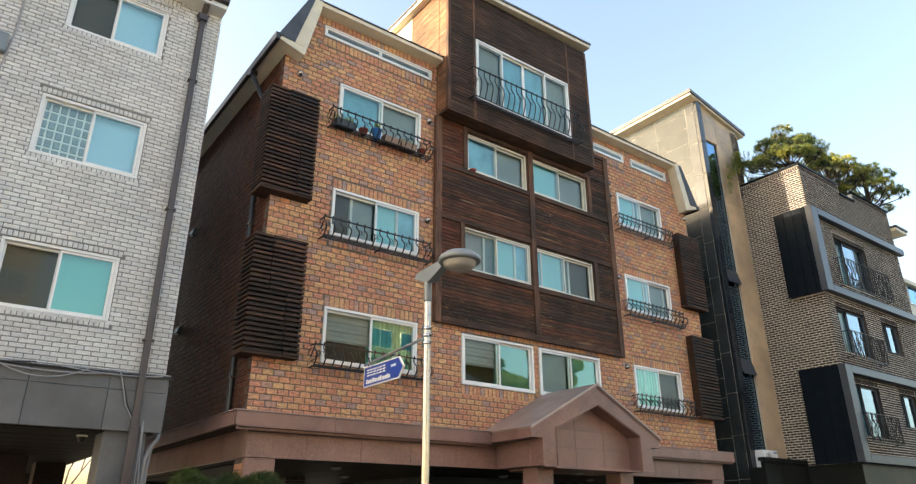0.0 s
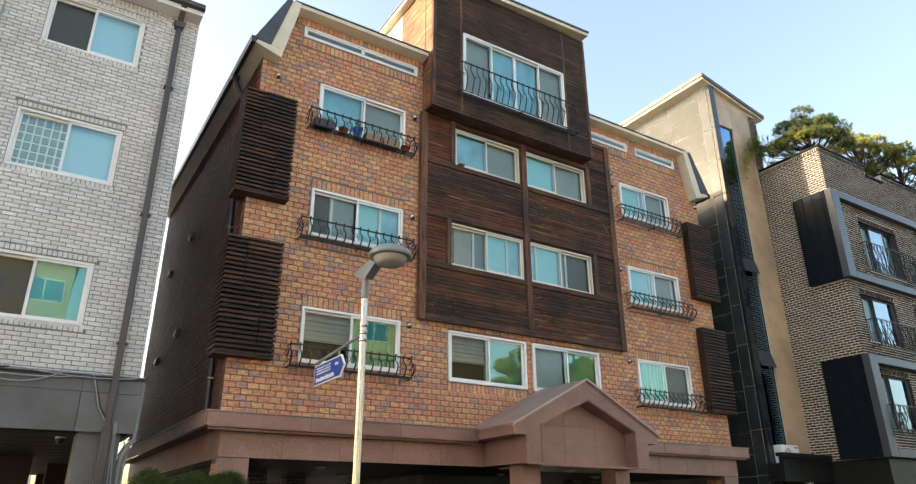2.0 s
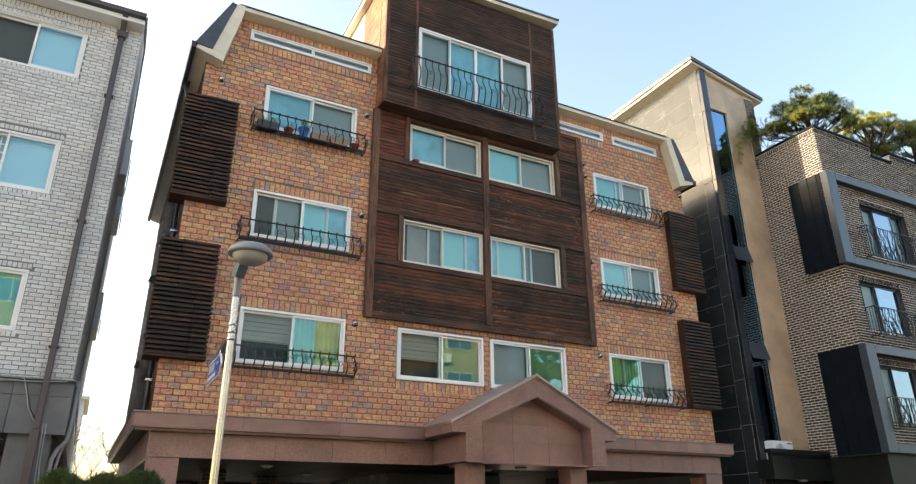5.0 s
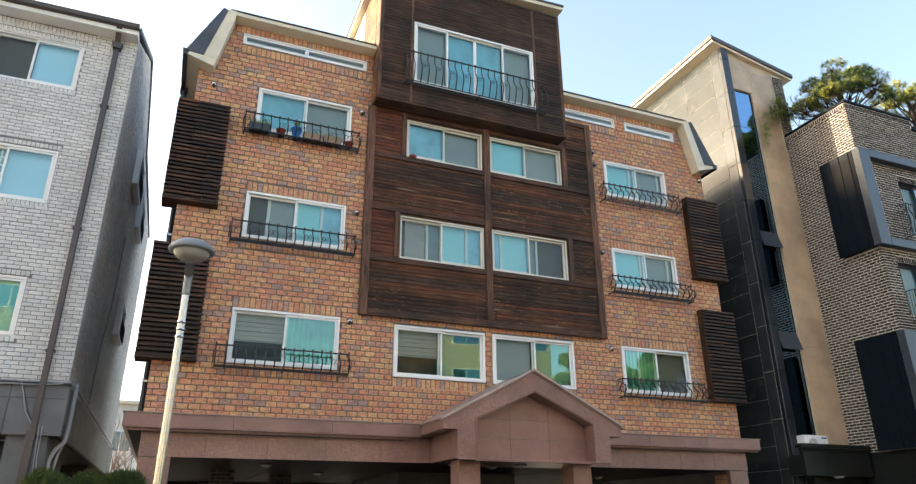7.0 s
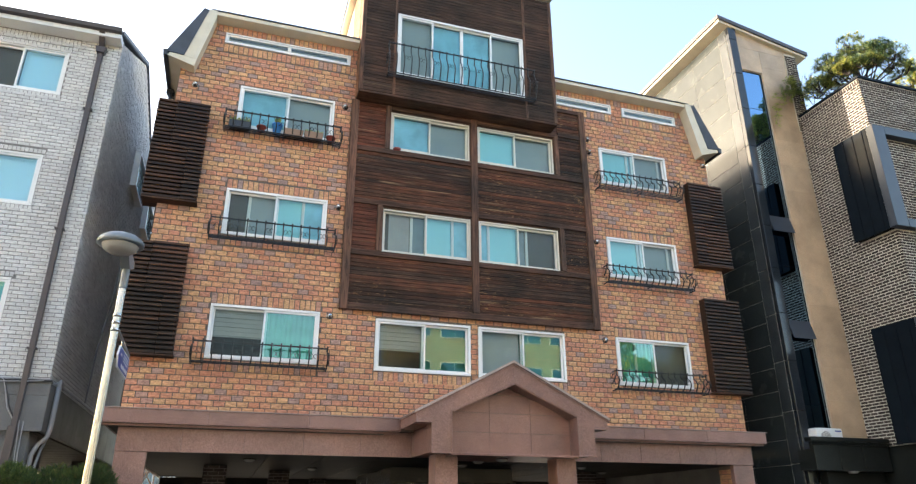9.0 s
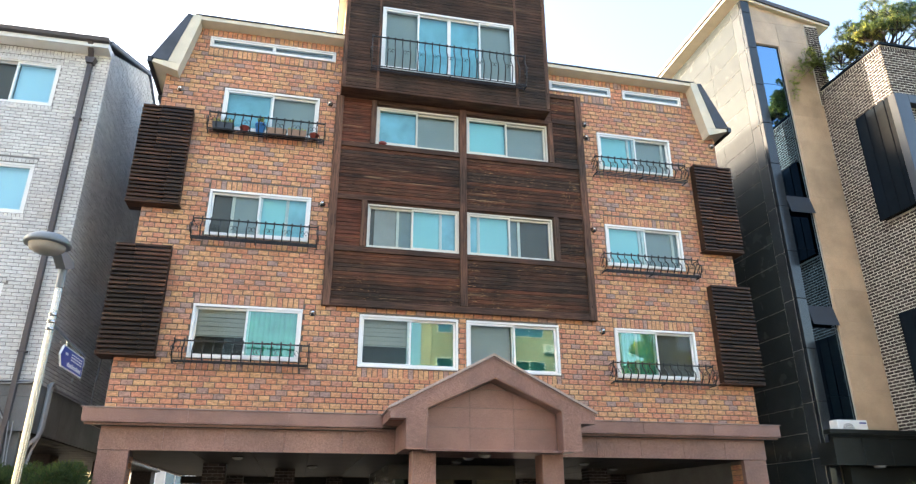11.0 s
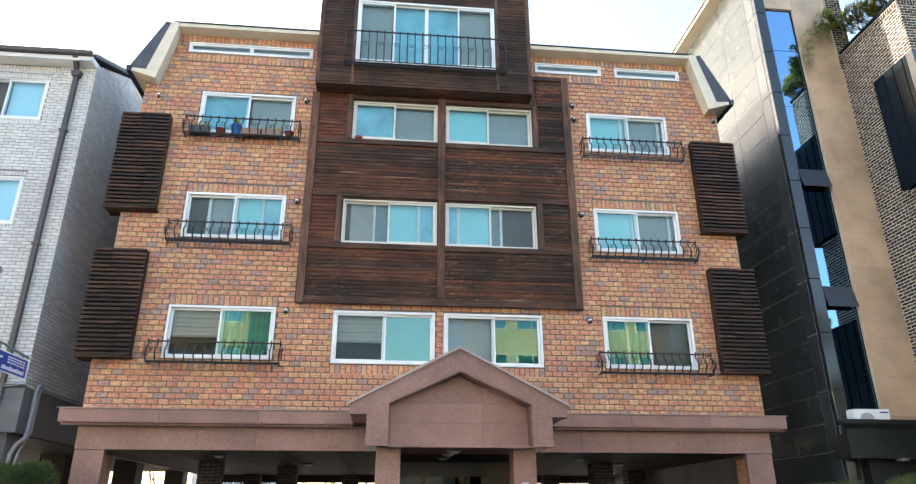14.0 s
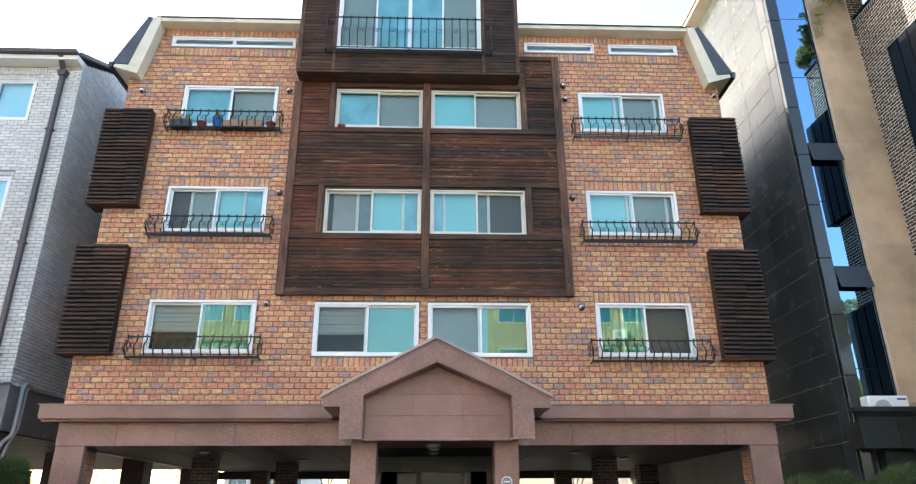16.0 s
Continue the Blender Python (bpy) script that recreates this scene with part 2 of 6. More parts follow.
M_BLACKPIPE = plain("black_pipe", (0.03, 0.03, 0.032), 0.35, vary=0.15)
M_IRON = plain("black_iron", (0.018, 0.018, 0.019), 0.42, metal=0.3, vary=0.2)
M_PANEL = plain("black_metal_cladding", (0.009, 0.0125, 0.017), 0.2, metal=0.0, spec=0.04, vary=0.1)
M_BLUEMETAL = plain("blue_grey_metal", (0.048, 0.058, 0.075), 0.4, metal=0.2, vary=0.08)
M_STEEL = plain("stainless_steel", (0.42, 0.41, 0.39), 0.2, metal=1.0, vary=0.05, relief=0.02)
M_CHROME = plain("chrome", (0.7, 0.7, 0.7), 0.2, metal=1.0, vary=0.04, relief=0.0)
M_LAMPGREY = plain("grey_lamp_paint", (0.19, 0.215, 0.235), 0.35, vary=0.06)
M_LENS = plain("lamp_lens", (0.36, 0.35, 0.33), 0.25, vary=0.1)
M_SIGNBLUE = plain("blue_sign", (0.012, 0.045, 0.30), 0.35, vary=0.04)
M_WHITE = plain("white_paint", (0.8, 0.8, 0.8), 0.4, vary=0.03)
M_CABLE = plain("grey_cable", (0.32, 0.32, 0.33), 0.45, vary=0.08)
# near-black colour that stands in for the shade inside rooms and hollows
M_DARK = plain("interior_shade", (0.02, 0.021, 0.022), 0.8, vary=0.2)
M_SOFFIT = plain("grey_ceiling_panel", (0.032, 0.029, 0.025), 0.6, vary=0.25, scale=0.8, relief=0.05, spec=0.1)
M_ASPHALT = plain("asphalt", (0.05, 0.05, 0.052), 0.9, vary=0.2, fine=120, relief=0.7)
M_PAVING = plain("paving", (0.055, 0.054, 0.052), 0.85, vary=0.15, fine=60, relief=0.4)
M_EARTH = plain("dry_earth", (0.2, 0.16, 0.11), 0.95, vary=0.25, scale=0.4, fine=8, relief=0.6)
M_YELLOWBRICK, _ynt, _yb = material("yellow_brick")
_ytc, _ysep, _ycom = (_ynt.nodes.new(k) for k in ("ShaderNodeTexCoord", "ShaderNodeSeparateXYZ", "ShaderNodeCombineXYZ"))
_ybr = node(_ynt, "ShaderNodeTexBrick", scale=1.0)
_ynt.links.new(_ytc.outputs["Object"], _ysep.inputs[0])
_ynt.links.new(_ysep.outputs[0], _ycom.inputs[0])
_ynt.links.new(_ysep.outputs[2], _ycom.inputs[1])
_ynt.links.new(_ycom.outputs[0], _ybr.inputs["Vector"])
for _k, _v in (("Color1", (0.40, 0.33, 0.20, 1)), ("Color2", (0.31, 0.245, 0.145, 1)), ("Mortar", (0.16, 0.14, 0.11, 1)), ("Brick Width", 0.24), ("Row Height", 0.085), ("Mortar Size", 0.012)):
    _ybr.inputs[_k].default_value = _v
_ynt.links.new(_ybr.outputs["Color"], _yb.inputs["Base Color"])
_yb.inputs["Roughness"].default_value = 0.8
M_PALEWALL = plain("pale_render", (0.6, 0.58, 0.54), 0.8, vary=0.1)
# teal, blue and pale sky reflections, put into the colour of sheets behind panes
M_SKYTEAL = plain("teal_sky_reflection", (0.25, 0.58, 0.62), 0.3, vary=0.06, scale=0.6, relief=0.02)
M_SKYBLUE = plain("blue_sky_reflection", (0.19, 0.46, 0.57), 0.3, vary=0.3, scale=1.6, relief=0.02)
M_SKYPALE = plain("pale_sky_reflection", (0.50, 0.74, 0.92), 0.3, vary=0.05, scale=0.6, relief=0.02)
M_CURTAIN = plain("green_curtain", (0.09, 0.36, 0.26), 0.8, vary=0.3, scale=1.2)
M_SCREEN = plain("grey_insect_screen", (0.285, 0.325, 0.34), 0.7, vary=0.08, scale=1.0)
M_SCREENDARK = plain("dark_insect_screen", (0.10, 0.083, 0.07), 0.7, vary=0.1, scale=1.0)
M_DEEPGREEN = plain("deep_green_interior", (0.06, 0.21, 0.17), 0.6, vary=0.25, scale=0.8)
M_DRAPE = plain("grey_drape", (0.37, 0.35, 0.34), 0.8, vary=0.12, scale=2.0)
M_VEIL = plain("blue_grey_inner_glazing", (0.20, 0.245, 0.265), 0.5, vary=0.08)
M_BLIND = plain("grey_blind", (0.33, 0.315, 0.29), 0.8, vary=0.05)
M_GLASS = glass_material("window_glass", (0.84, 0.96, 0.95), 1.5, (0.85, 1.0, 0.98), 0.03)
M_SCREENGLASS = glass_material("screened_glass", (0.86, 0.96, 0.95), 0.7, (0.7, 0.76, 0.76), 0.006)
M_TEALGLASS = glass_material("teal_reflective_glass", (0.55, 0.84, 0.78), 1.5, (0.60, 0.88, 0.80), 0.12)
M_SKYGLASS = glass_material("sky_reflecting_glass", (0.35, 0.40, 0.44), 1.4, (0.62, 0.75, 0.88), 0.22)
M_DARKGLASS = glass_material("dark_door_glass", (0.05, 0.06, 0.06), 0.5, (0.4, 0.45, 0.45), 0.01)
M_MIRRORGLASS = glass_material("reflective_glass", (0.10, 0.13, 0.15), 1.6, (0.30, 0.50, 0.74), 0.42)
M_BARK = plain("pine_bark", (0.05, 0.036, 0.028), 0.9, vary=0.3, scale=6, relief=0.8)
M_TWIG = plain("bare_twig", (0.16, 0.12, 0.09), 0.9, vary=0.2)
# sunlit yellow and blue-green shade of the clumps are put into these colours
M_NEEDLE = leaf_material("pine_needles_sun_shade", [(0.0, (0.08, 0.13, 0.06)), (0.5, (0.24, 0.30, 0.10)), (1.0, (0.54, 0.50, 0.15))], patch=((0.42, 0.58, 0.66), (1.9, 1.6, 1.0)), size=0.9)
M_SHRUB = leaf_material("shrub_needles", [(0.0, (0.04, 0.07, 0.022)), (0.7, (0.085, 0.125, 0.036)), (0.93, (0.14, 0.17, 0.05)), (1.0, (0.16, 0.08, 0.05))])
M_LEAF = leaf_material("small_leaves", [(0.0, (0.20, 0.27, 0.07)), (1.0, (0.42, 0.43, 0.14))])
M_TERRACOTTA = plain("red_pot", (0.25, 0.05, 0.04), 0.6)
M_BLUEPOT = plain("blue_pot", (0.05, 0.24, 0.68), 0.35)
M_BROWNPOT = plain("brown_planter", (0.28, 0.17, 0.11), 0.6)


# ---- geometry helpers ----
class Geo:
    """Vertices and faces of one mesh."""

    def __init__(self):
        self.v, self.f, self.s = [], [], []

    def add(self, verts, faces, smooth=False):
        n = len(self.v)
        self.v += [tuple(p) for p in verts]
        self.f += [tuple(n + i for i in q) for q in faces]
        self.s += [smooth] * len(faces)
        return self

    def box(self, x0, x1, y0, y1, z0, z1):
        return self.add([(x0, y0, z0), (x1, y0, z0), (x1, y1, z0), (x0, y1, z0), (x0, y0, z1), (x1, y0, z1), (x1, y1, z1), (x0, y1, z1)],
                        [(3, 2, 1, 0), (4, 5, 6, 7), (0, 1, 5, 4), (1, 2, 6, 5), (2, 3, 7, 6), (3, 0, 4, 7)])

    def cbox(self, x0, x1, y0, y1, z0, z1, c=0.006):
        """A box with chamfered edges."""
        c = min(c, (x1 - x0) / 3, (y1 - y0) / 3, (z1 - z0) / 3)
        lo, hi = (x0, y0, z0), (x1, y1, z1)
        verts, idx = [], {}
        for s in [(a, b, d) for a in (0, 1) for b in (0, 1) for d in (0, 1)]:
            for ax in range(3):
                p = [(hi if s[k] else lo)[k] for k in range(3)]
                for k in range(3):
                    if k != ax:
                        p[k] += -c if s[k] else c
                idx[s, ax] = len(verts)
                verts.append(p)
        faces = []
        for ax in range(3):
            u, w = (ax + 1) % 3, (ax + 2) % 3
            for side in (0, 1):
                q = []
                for a, b in ((0, 0), (1, 0), (1, 1), (0, 1)):
                    s = [0, 0, 0]
                    s[ax], s[u], s[w] = side, a, b
                    q.append(idx[tuple(s), ax])
                faces.append(q if side else q[::-1])
            for a in (0, 1):
                for b in (0, 1):
                    s0, s1 = [0, 0, 0], [0, 0, 0]
                    s0[u] = s1[u] = a
                    s0[w] = s1[w] = b
                    s1[ax] = 1
                    s0, s1 = tuple(s0), tuple(s1)
                    q = [idx[s0, u], idx[s1, u], idx[s1, w], idx[s0, w]]
                    faces.append(q if a == b else q[::-1])
        for a in (0, 1):
            for b in (0, 1):
                for d in (0, 1):
                    q = [idx[(a, b, d), k] for k in range(3)]
                    faces.append(q if (a + b + d) % 2 else q[::-1])
        return self.add(verts, faces)

    def prism(self, pts, vec):
        """A polygon of 3D points, extruded by vec."""
        n, vec = len(pts), Vector(vec)
        a = [Vector(p) for p in pts]
        b = [p + vec for p in a]
        return self.add(a + b, [tuple(range(n))[::-1], tuple(range(n, 2 * n))] + [(i, (i + 1) % n, n + (i + 1) % n, n + i) for i in range(n)])

    def tube(self, pts, r, n=6, closed=False):
        pts = [Vector(p) for p in pts]
        rs = r if isinstance(r, (list, tuple)) else [r] * len(pts)
        m, verts, side = len(pts), [], None
        for i, p in enumerate(pts):
            a = pts[(i - 1) % m] if closed or i else p
            b = pts[(i + 1) % m] if closed or i < m - 1 else p
            d = (b - a).normalized()
            if side is None:
                side = d.orthogonal().normalized()
            side = (side - d * side.dot(d)).normalized()
            up = d.cross(side)
            verts += [p + rs[i] * (math.cos(2 * math.pi * k / n) * side + math.sin(2 * math.pi * k / n) * up) for k in range(n)]
        faces = []
        for i in range(m if closed else m - 1):
            j = (i + 1) % m
            faces += [(i * n + k, i * n + (k + 1) % n, j * n + (k + 1) % n, j * n + k) for k in range(n)]
        self.add(verts, faces, n > 4)
        if not closed:
            self.add([verts[k] for k in range(n)], [tuple(range(n))[::-1]])
            self.add([verts[(m - 1) * n + k] for k in range(n)], [tuple(range(n))])
        return self

    def lathe(self, profile, place, n=20, axis='z'):
        verts, m = [], len(profile)
        for r, h in profile:
            for k in range(n):
                a = 2 * math.pi * k / n
                p = (r * math.cos(a), r * math.sin(a), h)
                if axis == '-y':
                    p = (p[0], -p[2], p[1])
                verts.append(Vector(p) + Vector(place))
        faces = [(i * n + k, i * n + (k + 1) % n, (i + 1) * n + (k + 1) % n, (i + 1) * n + k) for i in range(m - 1) for k in range(n)]
        return self.add(verts, faces, True)

    def mesh(self, name):
        me = bpy.data.meshes.new(name)
        me.from_pydata(self.v, [], self.f)
        me.polygons.foreach_set("use_smooth", self.s)
        me.update()
        return me


def thing(name, place, label, category, group="", kind=""):
    e = new(name)
    e.location = place
    e.empty_display_size = 0.1
    return tagged(e, label, category, group, kind)


def part(name, geo, mat, parent=None, label=""):
    me = geo.mesh(name) if isinstance(geo, Geo) else geo
    if not me.materials:
        me.materials.append(mat)
    ob = new(name, me)
    if parent:
        ob.parent = parent
        top = parent
        while top.parent:
            top = top.parent
        if parent is top:
            ob.matrix_parent_inverse = Matrix.Translation(-Vector(top.location))
    if label:
        ob["label"] = label
    return ob


def cells(geo, o, u, n, u0, u1, v0, v1, holes, depth):
    """A wall slab in the plane through o along u and z, with openings; depth goes against n."""
    us = sorted({u0, u1, *[min(max(h[i], u0), u1) for h in holes for i in (0, 1)]})
    vs = sorted({v0, v1, *[min(max(h[i], v0), v1) for h in holes for i in (2, 3)]})
    o, u, n, z = Vector(o), Vector(u), Vector(n), Vector((0, 0, 1))

    shared = {}

    def solid(i, j):
        if not (0 <= i < len(us) - 1 and 0 <= j < len(vs) - 1):
            return False
        a, b = (us[i] + us[i + 1]) / 2, (vs[j] + vs[j + 1]) / 2
        return not any(h[0] < a < h[1] and h[2] < b < h[3] for h in holes)
    for i in range(len(us) - 1):
        for j in range(len(vs) - 1):
            if not solid(i, j):
                continue
            c = [o + u * a + z * b - n * d for d in (0, depth) for a, b in ((us[i], vs[j]), (us[i + 1], vs[j]), (us[i + 1], vs[j + 1]), (us[i], vs[j + 1]))]
            fs = [(0, 1, 2, 3), (7, 6, 5, 4)]
            if not solid(i, j - 1):
                fs.append((4, 5, 1, 0))
            if not solid(i, j + 1):
                fs.append((3, 2, 6, 7))
            if not solid(i - 1, j):
                fs.append((4, 0, 3, 7))
            if not solid(i + 1, j):
                fs.append((1, 5, 6, 2))
            for f in fs:
                ids = []
                for k in f:
                    key = tuple(round(v, 5) for v in c[k])
                    if key not in shared:
                        shared[key] = len(geo.v)
                        geo.v.append(key)
                    ids.append(shared[key])
                geo.f.append(tuple(ids))
                geo.s.append(False)
    return geo


def one_brick(geo, o, u, n, a, b, c, d, proud, ch=0.007):
    """A chamfered brick face on the plane, from (a, c) to (b, d)."""
    z = Vector((0, 0, 1))
    q = lambda s, t, h: o + u * s + z * t + n * h
    ch = min(ch, (b - a) / 3, (d - c) / 3)
    vs = [q(a, c, -0.02), q(b, c, -0.02), q(b, d, -0.02), q(a, d, -0.02),
          q(a, c, proud - ch), q(b, c, proud - ch), q(b, d, proud - ch), q(a, d, proud - ch),
          q(a + ch, c + ch, proud), q(b - ch, c + ch, proud), q(b - ch, d - ch, proud), q(a + ch, d - ch, proud)]
    fs = [(8, 9, 10, 11)] + [(i, (i + 1) % 4, 4 + (i + 1) % 4, 4 + i) for i in range(4)] + [(4 + i, 4 + (i + 1) % 4, 8 + (i + 1) % 4, 8 + i) for i in range(4)]
    geo.add(vs, fs)


def brickwork(owner, o, u, n, v0, v1, edge, size, joint, holes, soldiers, mat, rng, near=None, limit=300, rest="brickwork"):
    """Running bond. edge(v) gives the ends of a course; near(a, v) picks the bricks that become objects."""
    o, u, n = Vector(o), Vector(u), Vector(n)
    geo, pl, ph = Geo(), size[0], size[1]
    full = Geo()
    one_brick(full, Vector((0, 0, 0)), u, n, 0, pl - joint, 0, ph - joint, 0.0)
    full_mesh, count = None, 0
    blocks = list(holes) + [s[:4] for s in soldiers]
    rows = int(round((v1 - v0) / ph))
    for r in range(rows):
        c = v0 + r * ph
        d = c + ph - joint
        lo, hi = edge((c + d) / 2)
        a = lo - (pl / 2 if r % 2 else 0)
        while a < hi:
            spans = [(max(a, lo), min(a + pl - joint, hi))]
            for h in blocks:
                if h[2] < (c + d) / 2 < h[3]:
                    nxt = []
                    for s, e in spans:
                        if e <= h[0] or s >= h[1]:
                            nxt.append((s, e))
                        else:
                            if s < h[0]:
                                nxt.append((s, h[0] - joint * 0.6))
                            if e > h[1]:
                                nxt.append((h[1] + joint * 0.6, e))
                    spans = nxt
            for s, e in spans:
                if e - s < 0.03:
                    continue
                proud = rng.uniform(-0.004, 0.006)
                if near and count < limit and e - s > pl - joint - 0.001 and near(s, c):
                    if full_mesh is None:
                        full_mesh = full.mesh("brick")
                        full_mesh.materials.append(mat)
                    b = new("brick", full_mesh)
                    b.location = o + u * s + Vector((0, 0, c)) + n * proud
                    b.parent = owner
                    b.matrix_parent_inverse = owner.matrix_world.inverted() if owner.parent is None else Matrix.Identity(4)
                    count += 1
                else:
                    one_brick(geo, o, u, n, s, e, c + rng.uniform(-0.0015, 0.0015), d, proud)
            a += pl
    for s0, s1, z0, z1, w in soldiers:
        k = max(1, int(round((s1 - s0) / w)))
        w = (s1 - s0) / k
        for i in range(k):
            one_brick(geo, o, u, n, s0 + i * w + joint / 2, s0 + (i + 1) * w - joint / 2, z0 + joint / 2, z1 - joint / 2, rng.uniform(-0.002, 0.005))
    ob = part(rest, geo, mat, owner)
    ob["kind"] = "stuff"
    return ob


# ---- ground ----
ground = part("ground", Geo().add([(-400, -400, -0.12), (400, -400, -0.12), (400, 400, -0.12), (-400, 400, -0.12)], [(0, 1, 2, 3)]), M_EARTH)
tagged(ground, "dry brown earth around the buildings", "ground", kind="structure")
road = part("road", Geo().box(-60, 80, -6.0, 5.2, -0.118, -0.1), M_ASPHALT)
tagged(road, "dark grey asphalt street between the houses", "road", kind="structure")
pavement = part("pavement", Geo().box(-60, 80, 5.35, 30.0, -0.115, 0.0), M_PAVING)
tagged(pavement, "grey paved forecourt in front of the houses", "pavement", kind="structure")
far_pavement = part("pavement", Geo().box(-60, 80, -9.0, -6.15, -0.115, 0.0), M_PAVING)
tagged(far_pavement, "grey paved footway along the street", "pavement", kind="structure")
for ky in (5.2, -6.15):
    kerb = part("kerb", Geo().cbox(-60, 80, ky, ky + 0.15, -0.118, 0.012, 0.015), M_GREYSTONE)
    tagged(kerb, "grey granite kerb along the street", "kerb", kind="structure")

# ---- windows ----
def pane_backing(kind):
    return {"teal": M_SKYTEAL, "blue": M_SKYBLUE, "pale": M_SKYPALE, "green": M_CURTAIN, "grey": M_SCREEN, "dark": M_SCREENDARK, "deep": M_DEEPGREEN}[kind]


def window(owner, x0, x1, z0, z1, y, sashes, label="", frame_mat=None, fw=0.06, recess=0.0, inner=(), mirror=(), mirror_glass=None, veils=()):
    """A sliding window that faces -y: outer frame, sashes with panes, and what hangs behind the glass.
    sashes: (start, end, backing, lane) as fractions of the width; lane 0 is the outer track."""
    fm = frame_mat or M_PVC
    y += recess
    g = Geo()
    for a, b, c, d in ((x0, x1, z1 - fw, z1), (x0, x1, z0, z0 + fw), (x0, x0 + fw, z0 + fw, z1 - fw), (x1 - fw, x1, z0 + fw, z1 - fw)):
        g.cbox(a, b, y - 0.035, y + 0.14, c, d, 0.006)
    win = part("window", g, fm, owner, label)
    ix0, ix1, iz0, iz1 = x0 + fw, x1 - fw, z0 + fw, z1 - fw
    w = ix1 - ix0
    for k_, (s, e, backing, lane) in enumerate(sashes):
        a, b = ix0 + w * s, ix0 + w * e
        ys = y - 0.012 + 0.055 * lane
        sg, t = Geo(), 0.045
        for p, q, c, d in ((a, b, iz1 - t, iz1), (a, b, iz0, iz0 + t), (a, a + t, iz0 + t, iz1 - t), (b - t, b, iz0 + t, iz1 - t)):
            sg.cbox(p, q, ys, ys + 0.04, c, d, 0.004)
        part("sash", sg, fm, win)
        pane = part("pane", Geo().add([(a + t, ys + 0.018, iz0 + t), (b - t, ys + 0.018, iz0 + t), (b - t, ys + 0.018, iz1 - t), (a + t, ys + 0.018, iz1 - t)], [(0, 1, 2, 3)]), (mirror_glass or M_TEALGLASS) if k_ in mirror else M_SCREENGLASS if backing in ("dark", "grey", "blind") else M_GLASS, win, "reflective glass pane" if k_ in mirror else "clear glass pane")
        pane.visible_shadow = False
        yb = y + 0.15
        if backing == "blind":
            h = iz0 + (iz1 - iz0) * 0.42
            bg, k = Geo(), 0
            zz = iz1
            while zz > h:
                bg.cbox(a, b, yb - 0.012 * (k % 2), yb + 0.012, max(h, zz - 0.1), zz - 0.006, 0.003)
                zz -= 0.1
                k += 1
            part("blind", bg, M_BLIND, win, "grey pleated blind, half lowered")
            # black sheet in place of the unlit room
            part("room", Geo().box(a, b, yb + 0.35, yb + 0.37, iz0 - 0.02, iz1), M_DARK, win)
        elif backing == "block":
            bg = Geo()
            nx, nz = 6, 6
            for i in range(nx):
                for j in range(nz):
                    bg.cbox(a + (b - a) * i / nx + 0.012, a + (b - a) * (i + 1) / nx - 0.012, yb, yb + 0.05, iz0 + (iz1 - iz0) * j / nz + 0.012, iz0 + (iz1 - iz0) * (j + 1) / nz - 0.012, 0.02)
            part("glass_block", bg, M_BLOCK, win, "pale blue glass blocks")
            part("grout", Geo().box(a, b, yb + 0.012, yb + 0.04, iz0, iz1), M_WHITE, win)
        elif backing == "loft":
            # warm boarded loft wall below a pale ceiling
            zm = iz0 + (iz1 - iz0) * 0.42
            part("loft_ceiling", Geo().box(a, b, yb, yb + 0.01, zm, iz1), M_LOFT, win, "pale loft ceiling")
            part("loft_wall", Geo().prism([(a, yb - 0.004, iz0), (b, yb - 0.004, iz0), (b, yb - 0.004, zm - 0.03), (a, yb - 0.004, zm + 0.04)], (0, 0.01, 0)), M_LOFTWOOD, win, "tan boarded loft wall")
        elif backing == "green":
            # a hanging curtain with soft folds
            k = max(8, int((b - a) / 0.03))
            vs, fs = [], []
            for i in range(k + 1):
                xx = a + (b - a) * i / k
                yy = yb + 0.015 * math.sin(i * 1.7) + 0.01 * math.sin(i * 0.53)
                vs += [(xx, yy, iz0 - 0.02), (xx, yy, iz1 + 0.01)]
                if i:
                    fs.append((2 * i - 2, 2 * i, 2 * i + 1, 2 * i - 1))
            part("curtain", Geo().add(vs, fs, True), M_CURTAIN, win, "green hanging curtain")
        else:
            part("screen" if backing in ("grey", "dark") else "window_film", Geo().box(a, b, yb, yb + 0.01, iz0, iz1), pane_backing(backing), win)
    for s, e, mat, name in veils:
        part(name, Geo().box(ix0 + w * s, ix0 + w * e, y + 0.1455, y + 0.1485, iz0, iz1), mat, win)
    for p in inner:
        part("inner_sash", Geo().cbox(ix0 + w * p - 0.035, ix0 + w * p + 0.035, y + 0.105, y + 0.145, iz0, iz1, 0.004), M_INNER, win, "inner window sash")
    # black sheet closes the back, painted as the room's darkness
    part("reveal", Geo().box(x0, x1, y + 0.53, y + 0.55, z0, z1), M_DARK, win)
    return win


M_LOFT = plain("loft_plaster", (0.42, 0.39, 0.35), 0.8)
M_LOFTWOOD = plain("loft_boards", (0.52, 0.33, 0.18), 0.7, vary=0.3, scale=9)
M_BLOCK = plain("glass_block", (0.33, 0.39, 0.43), 0.15, vary=0.15, scale=8)

